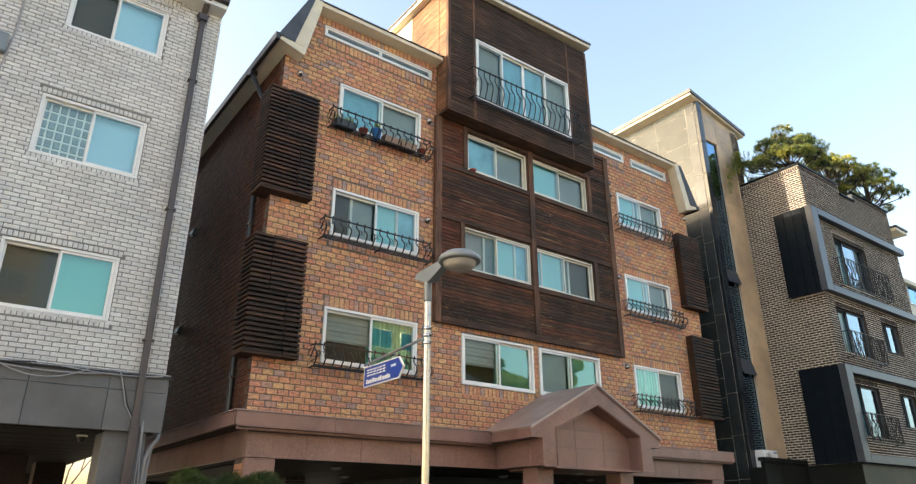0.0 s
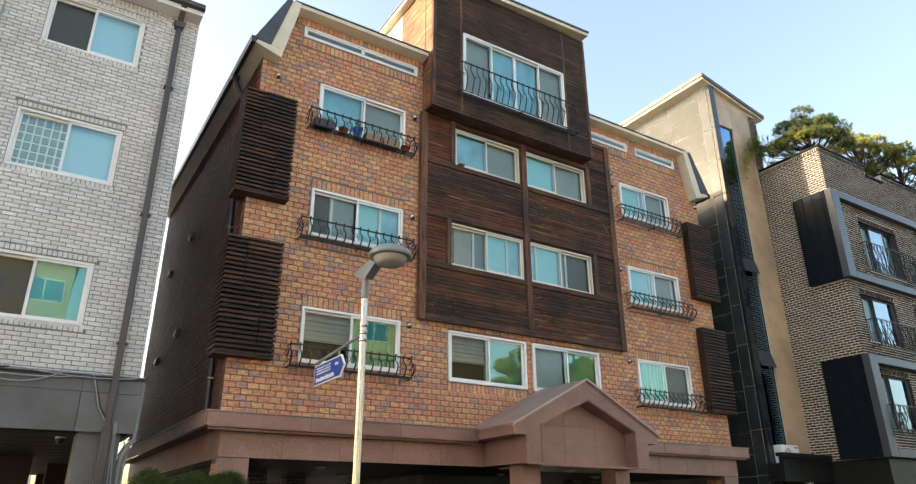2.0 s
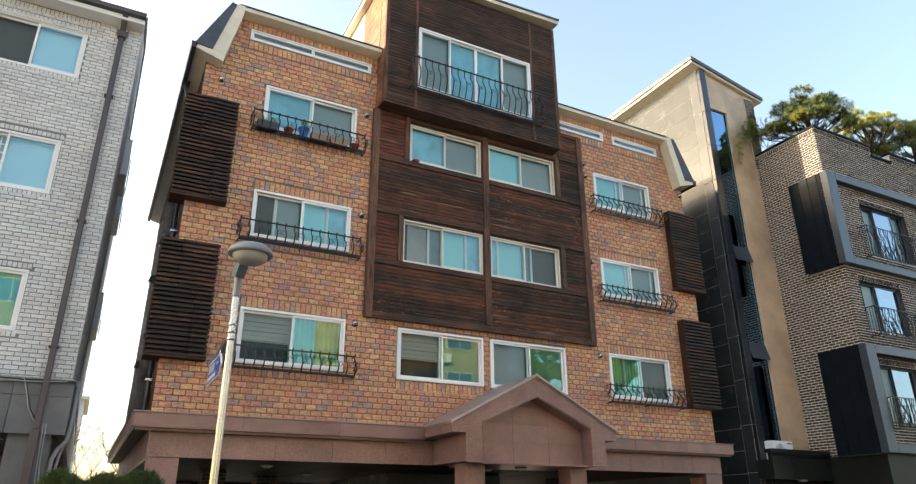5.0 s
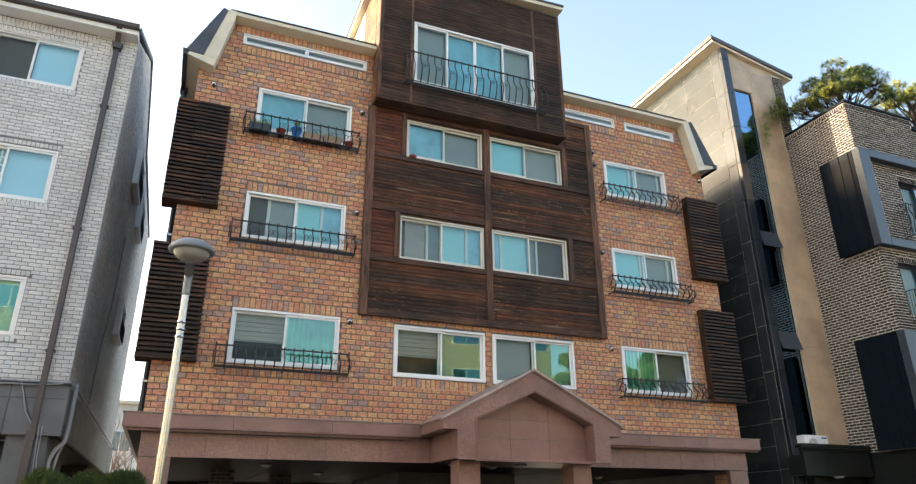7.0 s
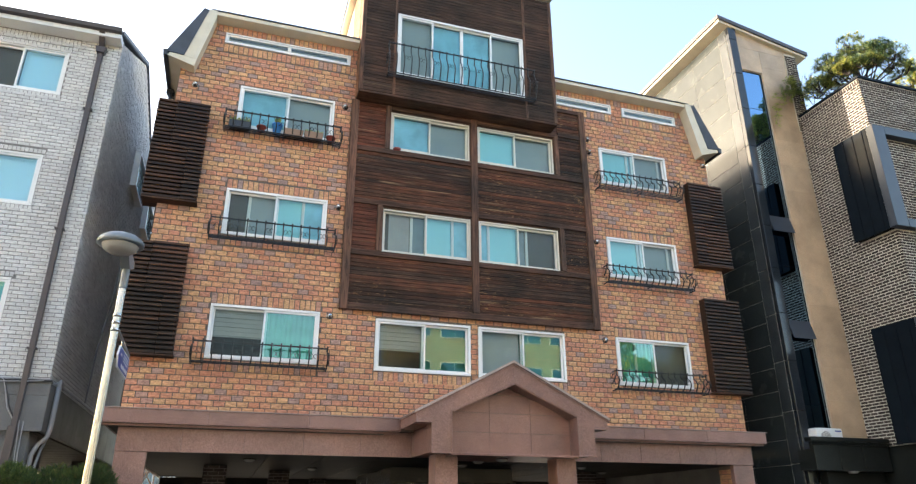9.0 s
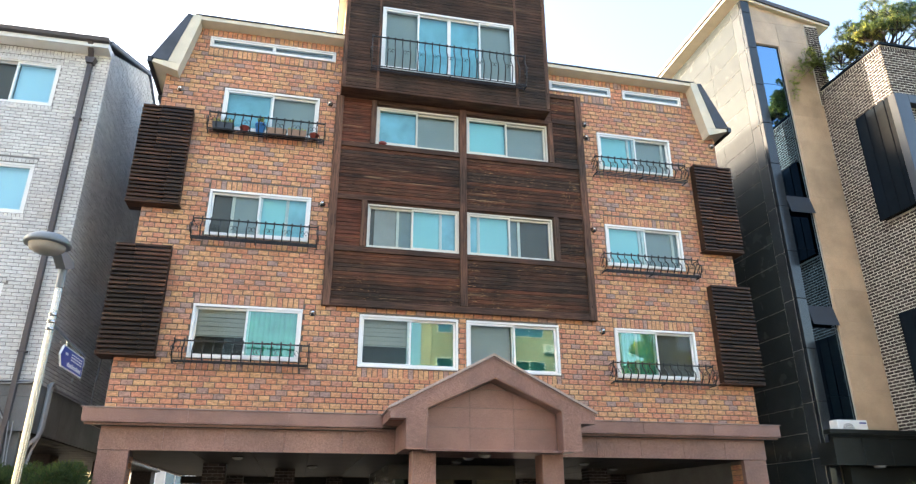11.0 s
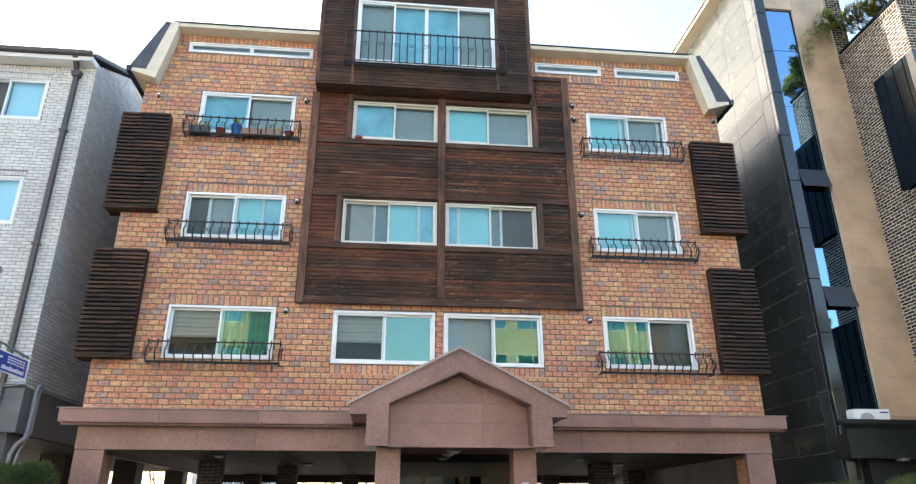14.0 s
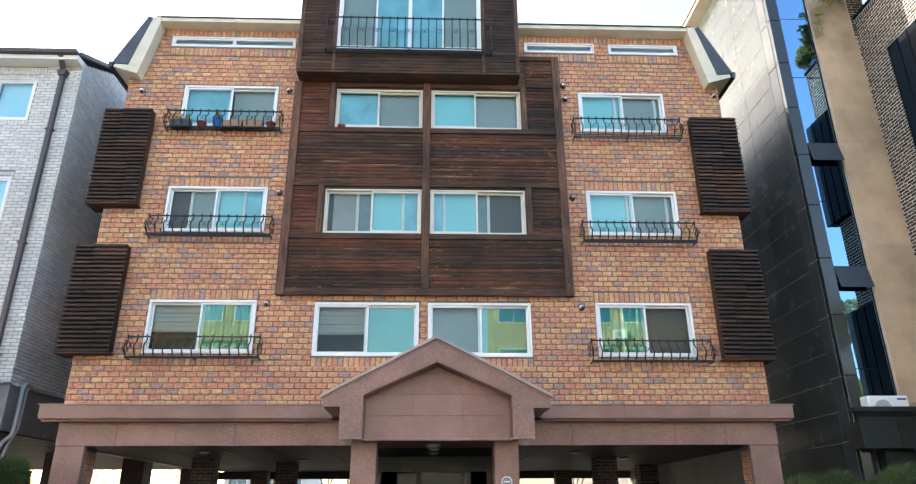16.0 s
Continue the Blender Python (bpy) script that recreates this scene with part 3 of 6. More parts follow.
# ---- brick apartment house ----
FY = 12.89
house = thing("apartment_building", (12.0, 18.0, 0), "orange brick apartment house with dark wood panels and granite stilts", "building")
rng = random.Random(4)
WIN = {"l3": (6.02, 8.34, 10.18, 11.35), "l2": (6.02, 8.34, 7.40, 8.55), "l1": (6.02, 8.36, 4.57, 5.77),
       "r3": (15.90, 18.09, 10.18, 11.32), "r2": (15.90, 18.09, 7.39, 8.55), "r1": (15.91, 18.10, 4.52, 5.75),
       "c1": (9.64, 11.95, 4.52, 5.73), "d1": (12.15, 14.45, 4.51, 5.73)}
SLITS = [(5.50, 8.66, 12.52, 12.83), (14.58, 16.43, 12.53, 12.84), (16.80, 18.64, 12.52, 12.83)]
WOODWIN = {"c2": (9.68, 11.97, 7.37, 8.52), "d2": (12.17, 14.43, 7.36, 8.52), "c3": (9.80, 11.96, 10.19, 11.30), "d3": (12.17, 14.42, 10.19, 11.30)}
holes = list(WIN.values()) + SLITS
wall_holes = holes + list(WOODWIN.values())
ZB, ZT = 3.46, 13.12


def wall_edge(v):
    """Ends of the brick front: upright, then leaning in under the roof's slope."""
    k = max(0.0, v - 11.55) / 1.5
    return 4.60 + 0.55 * k, 19.56 - 0.55 * k


g = Geo()
cells(g, (0, FY + 0.012, 0), (1, 0, 0), (0, -1, 0), 5.15, 19.0, ZB, ZT, wall_holes, 0.22)
for sx, dx in ((4.6, 1), (19.56, -1)):
    pts = [(sx, FY + 0.012, ZB), (5.15 if dx > 0 else 19.0, FY + 0.012, ZB), (5.15 if dx > 0 else 19.0, FY + 0.012, ZT), (sx + dx * 0.55, FY + 0.012, ZT), (sx, FY + 0.012, 11.55)]
    g.prism(pts if dx > 0 else pts[::-1], (0, 0.22, 0))
wall = part("wall", g, M_MORTAR, house, "orange, ochre and purple brick in brown mortar")
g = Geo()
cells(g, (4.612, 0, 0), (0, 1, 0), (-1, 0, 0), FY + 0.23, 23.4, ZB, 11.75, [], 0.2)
side_wall = part("wall", g, M_MORTAR, house, "orange brick side wall with shade put into its colour")
part("wall", Geo().box(19.35, 19.55, FY + 0.24, 23.4, ZB, 11.75), M_MORTAR, house)
part("wall", Geo().box(4.62, 19.54, 23.4, 23.6, ZB, 13.1), M_MORTAR, house)
part("wall", Geo().box(19.2, 19.45, 13.52, 23.4, 0, 2.66), M_GREYSTONE, house, "dark stone wall under the house")

# sashes: what hangs behind each window
window(wall, *WIN["l3"], FY, [(0, 0.52, "blue", 0), (0.48, 1, "grey", 1)])
window(wall, *WIN["l2"], FY, [(0, 0.52, "grey", 1), (0.48, 1, "teal", 0)], inner=(0.22, 0.78), veils=((0.0, 0.2, M_SCREENDARK, "screen"), (0.8, 1.0, M_SKYBLUE, "inner_pane")))
window(wall, *WIN["l1"], FY, [(0, 0.52, "blind", 1), (0.48, 1, "green", 0)], mirror=(1,))
window(wall, *WIN["r3"], FY, [(0, 0.52, "teal", 0), (0.48, 1, "grey", 1)], inner=(0.43, 0.93))
window(wall, *WIN["r2"], FY, [(0, 0.52, "teal", 0), (0.48, 1, "grey", 1)], inner=(0.46, 0.92))
window(wall, *WIN["r1"], FY, [(0, 0.52, "green", 0), (0.48, 1, "dark", 1)], inner=(0.27,), mirror=(0,))
window(wall, *WIN["c1"], FY, [(0, 0.52, "blind", 0), (0.48, 1, "deep", 1)], mirror=(1,))
window(wall, *WIN["d1"], FY, [(0, 0.52, "grey", 0), (0.48, 1, "deep", 1)], mirror=(1,))
for i, s in enumerate(SLITS):
    window(wall, *s, FY, [(0, 0.5, "loft", 0), (0.5, 1, "loft", 0)] if i == 0 else [(0, 1, "loft", 0)], fw=0.045)

# stained wood panels
wood = part("wood_backing", Geo().box(8.80, 9.70, 12.815, FY + 0.01, 5.9, 11.5), M_TRIMWOOD, house, "dark stained timber cladding")
bk = Geo()
cells(bk, (0, 12.815, 0), (1, 0, 0), (0, -1, 0), 9.70, 15.42, 5.9, 12.3, list(WOODWIN.values()), 0.085)
part("wood_backing", bk, M_TRIMWOOD, house)
FIELDS = [(8.95, 11.98, 6.03, 7.22), (12.16, 15.25, 6.03, 7.22), (8.95, 11.98, 8.69, 10.02), (12.16, 15.25, 8.69, 10.02),
          (8.95, 9.54, 7.36, 8.56), (14.58, 15.25, 7.36, 8.56), (8.95, 9.66, 10.15, 11.44), (14.56, 15.25, 10.15, 11.38), (14.56, 15.25, 11.50, 12.20)]
for x0, x1, z0, z1 in FIELDS:
    k = max(1, int(round((z1 - z0) / 0.098)))
    for i in range(k):
        a, b = z0 + (z1 - z0) * i / k, z0 + (z1 - z0) * (i + 1) / k
        part("plank", Geo().cbox(x0, x1, 12.79 + rng.uniform(0, 0.005), 12.815, a + 0.003, b - 0.003, 0.005), M_REDWOOD if x1 < 9.7 and z0 > 7.3 else M_WOOD, wood)
for x0, x1, z0, z1 in ((8.95, 15.25, 5.87, 6.03), (8.95, 11.98, 7.22, 7.36), (12.16, 15.25, 7.22, 7.36), (8.95, 11.98, 8.56, 8.69), (12.16, 15.25, 8.56, 8.69),
                       (8.95, 11.98, 10.02, 10.15), (12.16, 15.25, 10.02, 10.15), (9.8, 11.98, 11.32, 11.44), (12.16, 14.56, 11.32, 11.44), (14.56, 15.25, 11.38, 11.50), (14.4, 15.25, 12.20, 12.33)):
    part("rail", Geo().cbox(x0, x1, 12.755, 12.815, z0, z1, 0.008), M_TRIMWOOD, wood)
for x0, x1, z0, z1 in ((8.76, 8.95, 5.87, 11.46), (15.25, 15.44, 5.87, 12.33), (11.98, 12.16, 6.03, 11.46), (9.54, 9.67, 7.36, 8.56), (14.44, 14.58, 7.36, 8.56), (9.66, 9.79, 10.15, 11.44), (14.43, 14.56, 10.15, 11.38)):
    part("post", Geo().cbox(x0, x1, 12.745, 12.87, z0, z1, 0.008), M_TRIMWOOD_Z, wood)
window(wood, *WOODWIN["c2"], 12.87, [(0, 0.5, "dark", 1), (0.48, 1, "teal", 0)], frame_mat=M_CREAMFRAME, fw=0.05, inner=(0.33, 0.82), veils=((0.07, 0.31, M_DRAPE, "curtain"), (0.35, 0.5, M_VEIL, "inner_pane"), (0.84, 1.0, M_SKYBLUE, "inner_pane")))
window(wood, *WOODWIN["d2"], 12.87, [(0, 0.5, "teal", 0), (0.48, 1, "dark", 1)], frame_mat=M_CREAMFRAME, fw=0.05, inner=(0.13, 0.62), veils=((0.0, 0.11, M_SKYBLUE, "inner_pane"), (0.5, 0.6, M_VEIL, "inner_pane")))
window(wood, *WOODWIN["c3"], 12.87, [(0, 0.5, "blue", 0), (0.48, 1, "grey", 1)], frame_mat=M_CREAMFRAME, fw=0.05)
window(wood, *WOODWIN["d3"], 12.87, [(0, 0.5, "teal", 0), (0.48, 1, "grey", 1)], frame_mat=M_CREAMFRAME, fw=0.05)

# the wood-clad box on top
BX0, BX1, BY, BZ0, BZ1 = 8.85, 14.37, 12.37, 11.47, 15.70
TOPWIN = (9.80, 13.42, 12.16, 14.12)
g = Geo()
cells(g, (0, BY + 0.02, 0), (1, 0, 0), (0, -1, 0), BX0 + 0.05, BX1 - 0.05, BZ0 + 0.06, BZ1, [TOPWIN], 0.2)
g.box(BX0 + 0.02, BX0 + 0.2, BY + 0.22, 17.0, BZ0 + 0.06, BZ1)
g.box(BX1 - 0.2, BX1 - 0.02, BY + 0.22, 17.0, BZ0 + 0.06, BZ1)
g.box(BX0 + 0.2, BX1 - 0.2, 16.8, 17.0, BZ0 + 0.06, BZ1)
attic = part("attic_box", g, M_TRIMWOOD, house, "dark stained timber-clad attic bay")
part("soffit", Geo().cbox(BX0, BX1, BY - 0.01, FY, BZ0, BZ0 + 0.06, 0.01), M_TRIMWOOD, attic)
k = 42
for i in range(k):
    a, b = BZ0 + 0.07 + (BZ1 - BZ0 - 0.07) * i / k, BZ0 + 0.07 + (BZ1 - BZ0 - 0.07) * (i + 1) / k
    zm = (a + b) / 2
    spans = [(BX0 + 0.09, BX1 - 0.09)] if not TOPWIN[2] - 0.03 < zm < TOPWIN[3] + 0.03 else [(BX0 + 0.09, TOPWIN[0] - 0.01), (TOPWIN[1] + 0.01, BX1 - 0.09)]
    for s, e in spans:
        part("plank", Geo().cbox(s, e, BY - 0.008 + rng.uniform(0, 0.005), BY + 0.02, a + 0.003, b - 0.003, 0.005), M_ATTICWOOD, attic)
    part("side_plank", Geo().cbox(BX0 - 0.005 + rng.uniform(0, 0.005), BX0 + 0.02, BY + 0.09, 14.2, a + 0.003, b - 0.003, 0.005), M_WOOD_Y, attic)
for x0, x1, z0, z1 in ((BX0 - 0.01, BX0 + 0.09, BZ0 + 0.06, BZ1), (BX1 - 0.09, BX1 + 0.01, BZ0 + 0.06, BZ1)):
    part("corner_post", Geo().cbox(x0, x1, BY - 0.02, BY + 0.09, z0, z1, 0.006), M_TRIMWOOD_Z, attic)
for x0, z0, z1 in ((TOPWIN[0] - 0.09, BZ0 + 0.06, BZ1), (TOPWIN[1] + 0.02, BZ0 + 0.06, BZ1)):
    part("batten", Geo().cbox(x0, x0 + 0.07, BY - 0.02, BY + 0.02, z0, z1, 0.006), M_TRIMWOOD_Z, attic)
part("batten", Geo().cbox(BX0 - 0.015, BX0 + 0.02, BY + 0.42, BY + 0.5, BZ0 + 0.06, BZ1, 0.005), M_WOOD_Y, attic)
window(attic, *TOPWIN, BY, [(0, 0.265, "grey", 0), (0.25, 0.50, "blue", 1), (0.50, 0.75, "blue", 1), (0.735, 1, "grey", 0)], "four-light white sliding window", fw=0.06)
part("side_panel", Geo().cbox(BX0 - 0.006, BX0 + 0.018, 14.21, 17.0, BZ0 + 0.07, BZ1, 0.005), M_CREAM, attic, "cream painted side panel")
# its roof, higher towards the tower
def roofz(x, h):
    return h + 0.045 * (x - 8.85)
g = Geo().prism([(BX0 - 0.2, BY - 0.16, roofz(BX0 - 0.2, 15.62)), (BX1 + 0.1, BY - 0.16, roofz(BX1 + 0.1, 15.62)), (BX1 + 0.1, BY - 0.16, roofz(BX1 + 0.1, 15.74)), (BX0 - 0.2, BY - 0.16, roofz(BX0 - 0.2, 15.74))], (0, 4.9, 0))
part("fascia", g, M_CREAM, attic, "cream painted fascia")
g = Geo().prism([(BX0 - 0.23, BY - 0.19, roofz(BX0 - 0.23, 15.742)), (BX1 + 0.13, BY - 0.19, roofz(BX1 + 0.13, 15.742)), (BX1 + 0.13, BY - 0.19, roofz(BX1 + 0.13, 15.80)), (BX0 - 0.23, BY - 0.19, roofz(BX0 - 0.23, 15.80))], (0, 4.96, 0))
part("roof_edge", g, M_GUTTER, attic, "dark metal roof edge")

# main roof: cream coping, leaning side slopes, gutter
def coping(x0, x1):
    g = Geo().prism([(x0, 12.92, 13.05), (x0, 12.62, 13.09), (x0, 12.59, 13.09), (x0, 12.59, 13.195), (x0, 12.92, 13.195)], (x1 - x0, 0, 0))
    part("coping", g, M_CREAM, house, "cream painted roof coping")
    part("coping_flashing", Geo().cbox(x0, x1, 12.555, 13.3, 13.197, 13.23, 0.008), M_ROOF, house)
coping(5.12, 8.84)
coping(14.39, 18.98)
for sgn, xe in ((1, 4.26), (-1, 19.86)):
    X = lambda d: xe + sgn * d
    yf = 12.56
    part("roof_slope", Geo().prism([(X(0), yf - 0.02, 11.76), (X(0.40), yf - 0.02, 11.72), (X(0.80), yf - 0.02, 13.15), (X(0.69), yf - 0.02, 13.19)][::sgn], (0, 11.3, 0)), M_ROOF, house, "slate-blue sloping roof edge")
    part("fascia", Geo().prism([(X(0.405), yf, 11.72), (X(0.70), yf, 11.68), (X(0.72), yf, 11.75), (X(0.99), yf, 12.97), (X(1.0), yf, 13.19), (X(0.80), yf, 13.19)][::sgn], (0, 0.44, 0)), M_CREAM, house)
    part("eave_box", Geo().prism([(X(0.08), yf, 11.745), (X(0.05), yf, 11.66), (X(0.66), yf, 11.47), (X(0.70), yf, 11.675), (X(0.40), yf, 11.715)][::sgn], (0, 11.2, 0)), M_CREAM, house, "cream boxed eave")
    gut = Geo().prism([(X(-0.05), yf - 0.03, 11.63), (X(0.04), yf - 0.03, 11.63), (X(0.04), yf - 0.03, 11.79), (X(-0.065), yf - 0.03, 11.79)][::sgn], (0, 11.3, 0))
    part("gutter", gut, M_BLACKPIPE, house, "black rain gutter")
part("roof", Geo().box(5.05, 19.05, 12.95, 23.6, 13.1, 13.2), M_ROOF, house)

# pink granite band and beam above the open ground floor
def granite_run(axis, a0, a1, b0, b1, z0, z1, step, name):
    k = max(1, int(round((a1 - a0) / step)))
    for i in range(k):
        s, e = a0 + (a1 - a0) * i / k + 0.0014, a0 + (a1 - a0) * (i + 1) / k - 0.0014
        part(name, Geo().cbox(s, e, b0, b1, z0, z1, 0.005) if axis == 'x' else Geo().cbox(b0, b1, s, e, z0, z1, 0.005), M_PINK, band)
band = part("granite_band", Geo().box(4.36, 19.80, 12.62, 13.1, 3.185, 3.44), M_MORTAR, house, "polished pink granite band")
part("granite_band", Geo().box(4.66, 19.5, 12.87, 13.1, 2.68, 3.18), M_MORTAR, house)
granite_run('x', 4.30, 10.25, 12.55, 12.62, 3.19, 3.44, 1.98, "granite_panel")
granite_run('x', 14.48, 19.86, 12.55, 12.62, 3.19, 3.44, 1.8, "granite_panel")
granite_run('x', 4.63, 10.6, 12.80, 12.87, 2.66, 3.175, 1.2, "granite_panel")
granite_run('x', 14.1, 19.55, 12.80, 12.87, 2.66, 3.175, 1.2, "granite_panel")
granite_run('y', 12.63, 23.4, 4.28, 4.36, 3.19, 3.44, 1.9, "granite_panel")
granite_run('y', 12.63, 23.4, 19.80, 19.88, 3.19, 3.44, 1.9, "granite_panel")
granite_run('y', 12.88, 23.4, 4.63, 4.70, 2.66, 3.175, 1.2, "granite_panel")
part("flashing", Geo().cbox(4.26, 10.2, 12.53, 12.905, 3.442, 3.465, 0.004), M_PINKROOF, band)
part("flashing", Geo().cbox(14.5, 19.9, 12.53, 12.905, 3.442, 3.465, 0.004), M_PINKROOF, band)
part("flashing", Geo().cbox(4.26, 4.61, 12.91, 23.4, 3.442, 3.465, 0.004), M_PINKROOF, band)
for a, b in ((4.33, 10.22), (14.52, 19.83)):
    part("lip", Geo().cbox(a, b, 12.525, 12.60, 3.165, 3.187, 0.004), M_PINK, band)
    part("drip", Geo().cbox(a + 0.02, b - 0.02, 12.61, 12.66, 3.12, 3.163, 0.004), M_PINK, band)
    # dark strip on the beam draws the ledge's shadow line
    part("shadow_gap", Geo().box(a + 0.3, b - 0.3, 12.775, 12.798, 3.11, 3.172), M_GUTTER, band, "dark strip painted as shade under the ledge")
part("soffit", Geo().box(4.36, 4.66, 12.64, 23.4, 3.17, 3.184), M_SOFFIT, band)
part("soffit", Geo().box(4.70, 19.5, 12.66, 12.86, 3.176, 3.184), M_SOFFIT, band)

# stilts
def stilt(x0, x1, y0, y1):
    part("column", Geo().cbox(x0, x1, y0, y1, 0.0, 2.655, 0.008), M_PINK, house, "pink granite clad column")
stilt(4.64, 5.22, 12.81, 12.95)
stilt(18.93, 19.53, 12.81, 12.95)
stilt(10.74, 11.22, 11.62, 12.1)
stilt(13.45, 13.91, 11.62, 12.1)
for cx in (4.70, 19.02):
    col = part("column", Geo().box(cx, cx + 0.46, 12.955, 13.5, 0, 2.66), M_MORTAR, house, "brick back of the corner column")
    for face in (-1, 1):
        brickwork(col, (cx + (0.47 if face > 0 else -0.01), 0, 0), (0, 1, 0), (face, 0, 0), 0.02, 2.6, lambda v: (12.96, 13.5), (0.231, 0.122), 0.012, [], [], M_BRICK, rng)
for cx, cy in ((6.2, 16.5), (7.9, 18.4), (16.5, 16.5), (18.5, 19.5), (6.2, 22.6), (16.5, 22.6), (9.5, 22.6)):
    col = part("column", Geo().box(cx + 0.01, cx + 0.54, cy + 0.01, cy + 0.54, 0, 2.66), M_GREYMORTAR, house, "dark brick column")
    brickwork(col, (0, cy, 0), (1, 0, 0), (0, -1, 0), 0.02, 2.64, lambda v: (cx, cx + 0.55), (0.25, 0.083), 0.012, [], [], M_DARKBRICK, rng)
    brickwork(col, (cx, 0, 0), (0, 1, 0), (-1, 0, 0), 0.02, 2.64, lambda v: (cy, cy + 0.55), (0.25, 0.083), 0.012, [], [], M_DARKBRICK, rng)
core = part("stair_core", Geo().box(10.8, 14.2, 16.0, 21.0, 0, 2.66), M_DARKSTONE, house, "dark stone entrance core")
for a, b in ((10.9, 11.9), (12.0, 13.0), (13.1, 14.1)):
    part("entrance_pane", Geo().cbox(a, b, 15.95, 15.99, 0.05, 2.3, 0.005), M_DARKGLASS, core)
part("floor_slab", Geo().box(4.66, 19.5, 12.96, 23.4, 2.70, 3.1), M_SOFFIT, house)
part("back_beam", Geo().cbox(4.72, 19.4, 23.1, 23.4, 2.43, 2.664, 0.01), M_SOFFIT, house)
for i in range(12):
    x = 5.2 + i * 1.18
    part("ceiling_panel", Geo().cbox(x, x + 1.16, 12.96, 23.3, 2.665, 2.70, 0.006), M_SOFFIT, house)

# gabled porch
porch = thing("porch", (12.35, 11.9, 0), "pink granite gabled entrance porch with recessed pediment", "porch")
GY = 11.2
AP, EL, ER, LG, LI, RI, RG = (12.34, 4.50), 10.22, 14.50, 10.54, 10.97, 13.77, 14.18
half_l = [(LG, 2.66), (LI, 2.66), (LI, 3.43), (12.355, 4.06), AP, (EL, 3.40), (EL, 3.22), (LG, 3.22)]
half_r = [(12.357, 4.06), (RI, 3.43), (RI, 2.66), (RG, 2.66), (RG, 3.20), (ER, 3.20), (ER, 3.40), (AP[0] + 0.002, AP[1])]
part("gable_frame", Geo().prism([(x, GY, z) for x, z in half_l], (0, 0.4, 0)), M_PINK, porch)
part("gable_frame", Geo().prism([(x, GY, z) for x, z in half_r], (0, 0.4, 0)), M_PINK, porch)
part("pediment", Geo().prism([(LI, GY + 0.36, 2.66), (RI, GY + 0.36, 2.66), (RI, GY + 0.36, 3.42), (12.355, GY + 0.36, 4.05), (LI, GY + 0.36, 3.42)], (0, 0.3, 0)), M_MORTAR, porch)
xs = [LI + 0.01, 11.90, 12.84, RI - 0.01]
for j, (z0, z1) in enumerate(((2.67, 3.10), (3.10, 3.50), (3.50, 3.88))):
    for i in range(3):
        a, b = xs[i] + 0.004, xs[i + 1] - 0.004
        top = lambda x: 3.42 + (4.05 - 3.42) * (1 - abs(x - 12.355) / 1.39)
        c, d = z0 + 0.004, z1 - 0.004
        poly = [(a, c), (b, c)]
        zb, za = min(d, top(b)), min(d, top(a))
        if zb > c:
            poly.append((b, zb))
        if i == 1 and j == 2:
            xk = 1.39 * (1 - (d - 3.42) / 0.63)
            poly += [(12.355 + xk, d), (12.355 - xk, d)]
        elif zb < d or za < d:
            xk = 12.355 + (1 if zb < d else -1) * 1.39 * (1 - (d - 3.42) / 0.63)
            if a < xk < b:
                poly.append((xk, d))
        if za > c:
            poly.append((a, za))
        if len(poly) >= 3:
            part("granite_panel", Geo().prism([(x, GY + 0.35, z) for x, z in poly], (0, 0.02, 0)), M_PINK, porch)
part("granite_panel", Geo().prism([(12.03, GY + 0.35, 3.888), (12.68, GY + 0.35, 3.888), (12.355, GY + 0.35, 4.035)], (0, 0.02, 0)), M_PINK, porch)
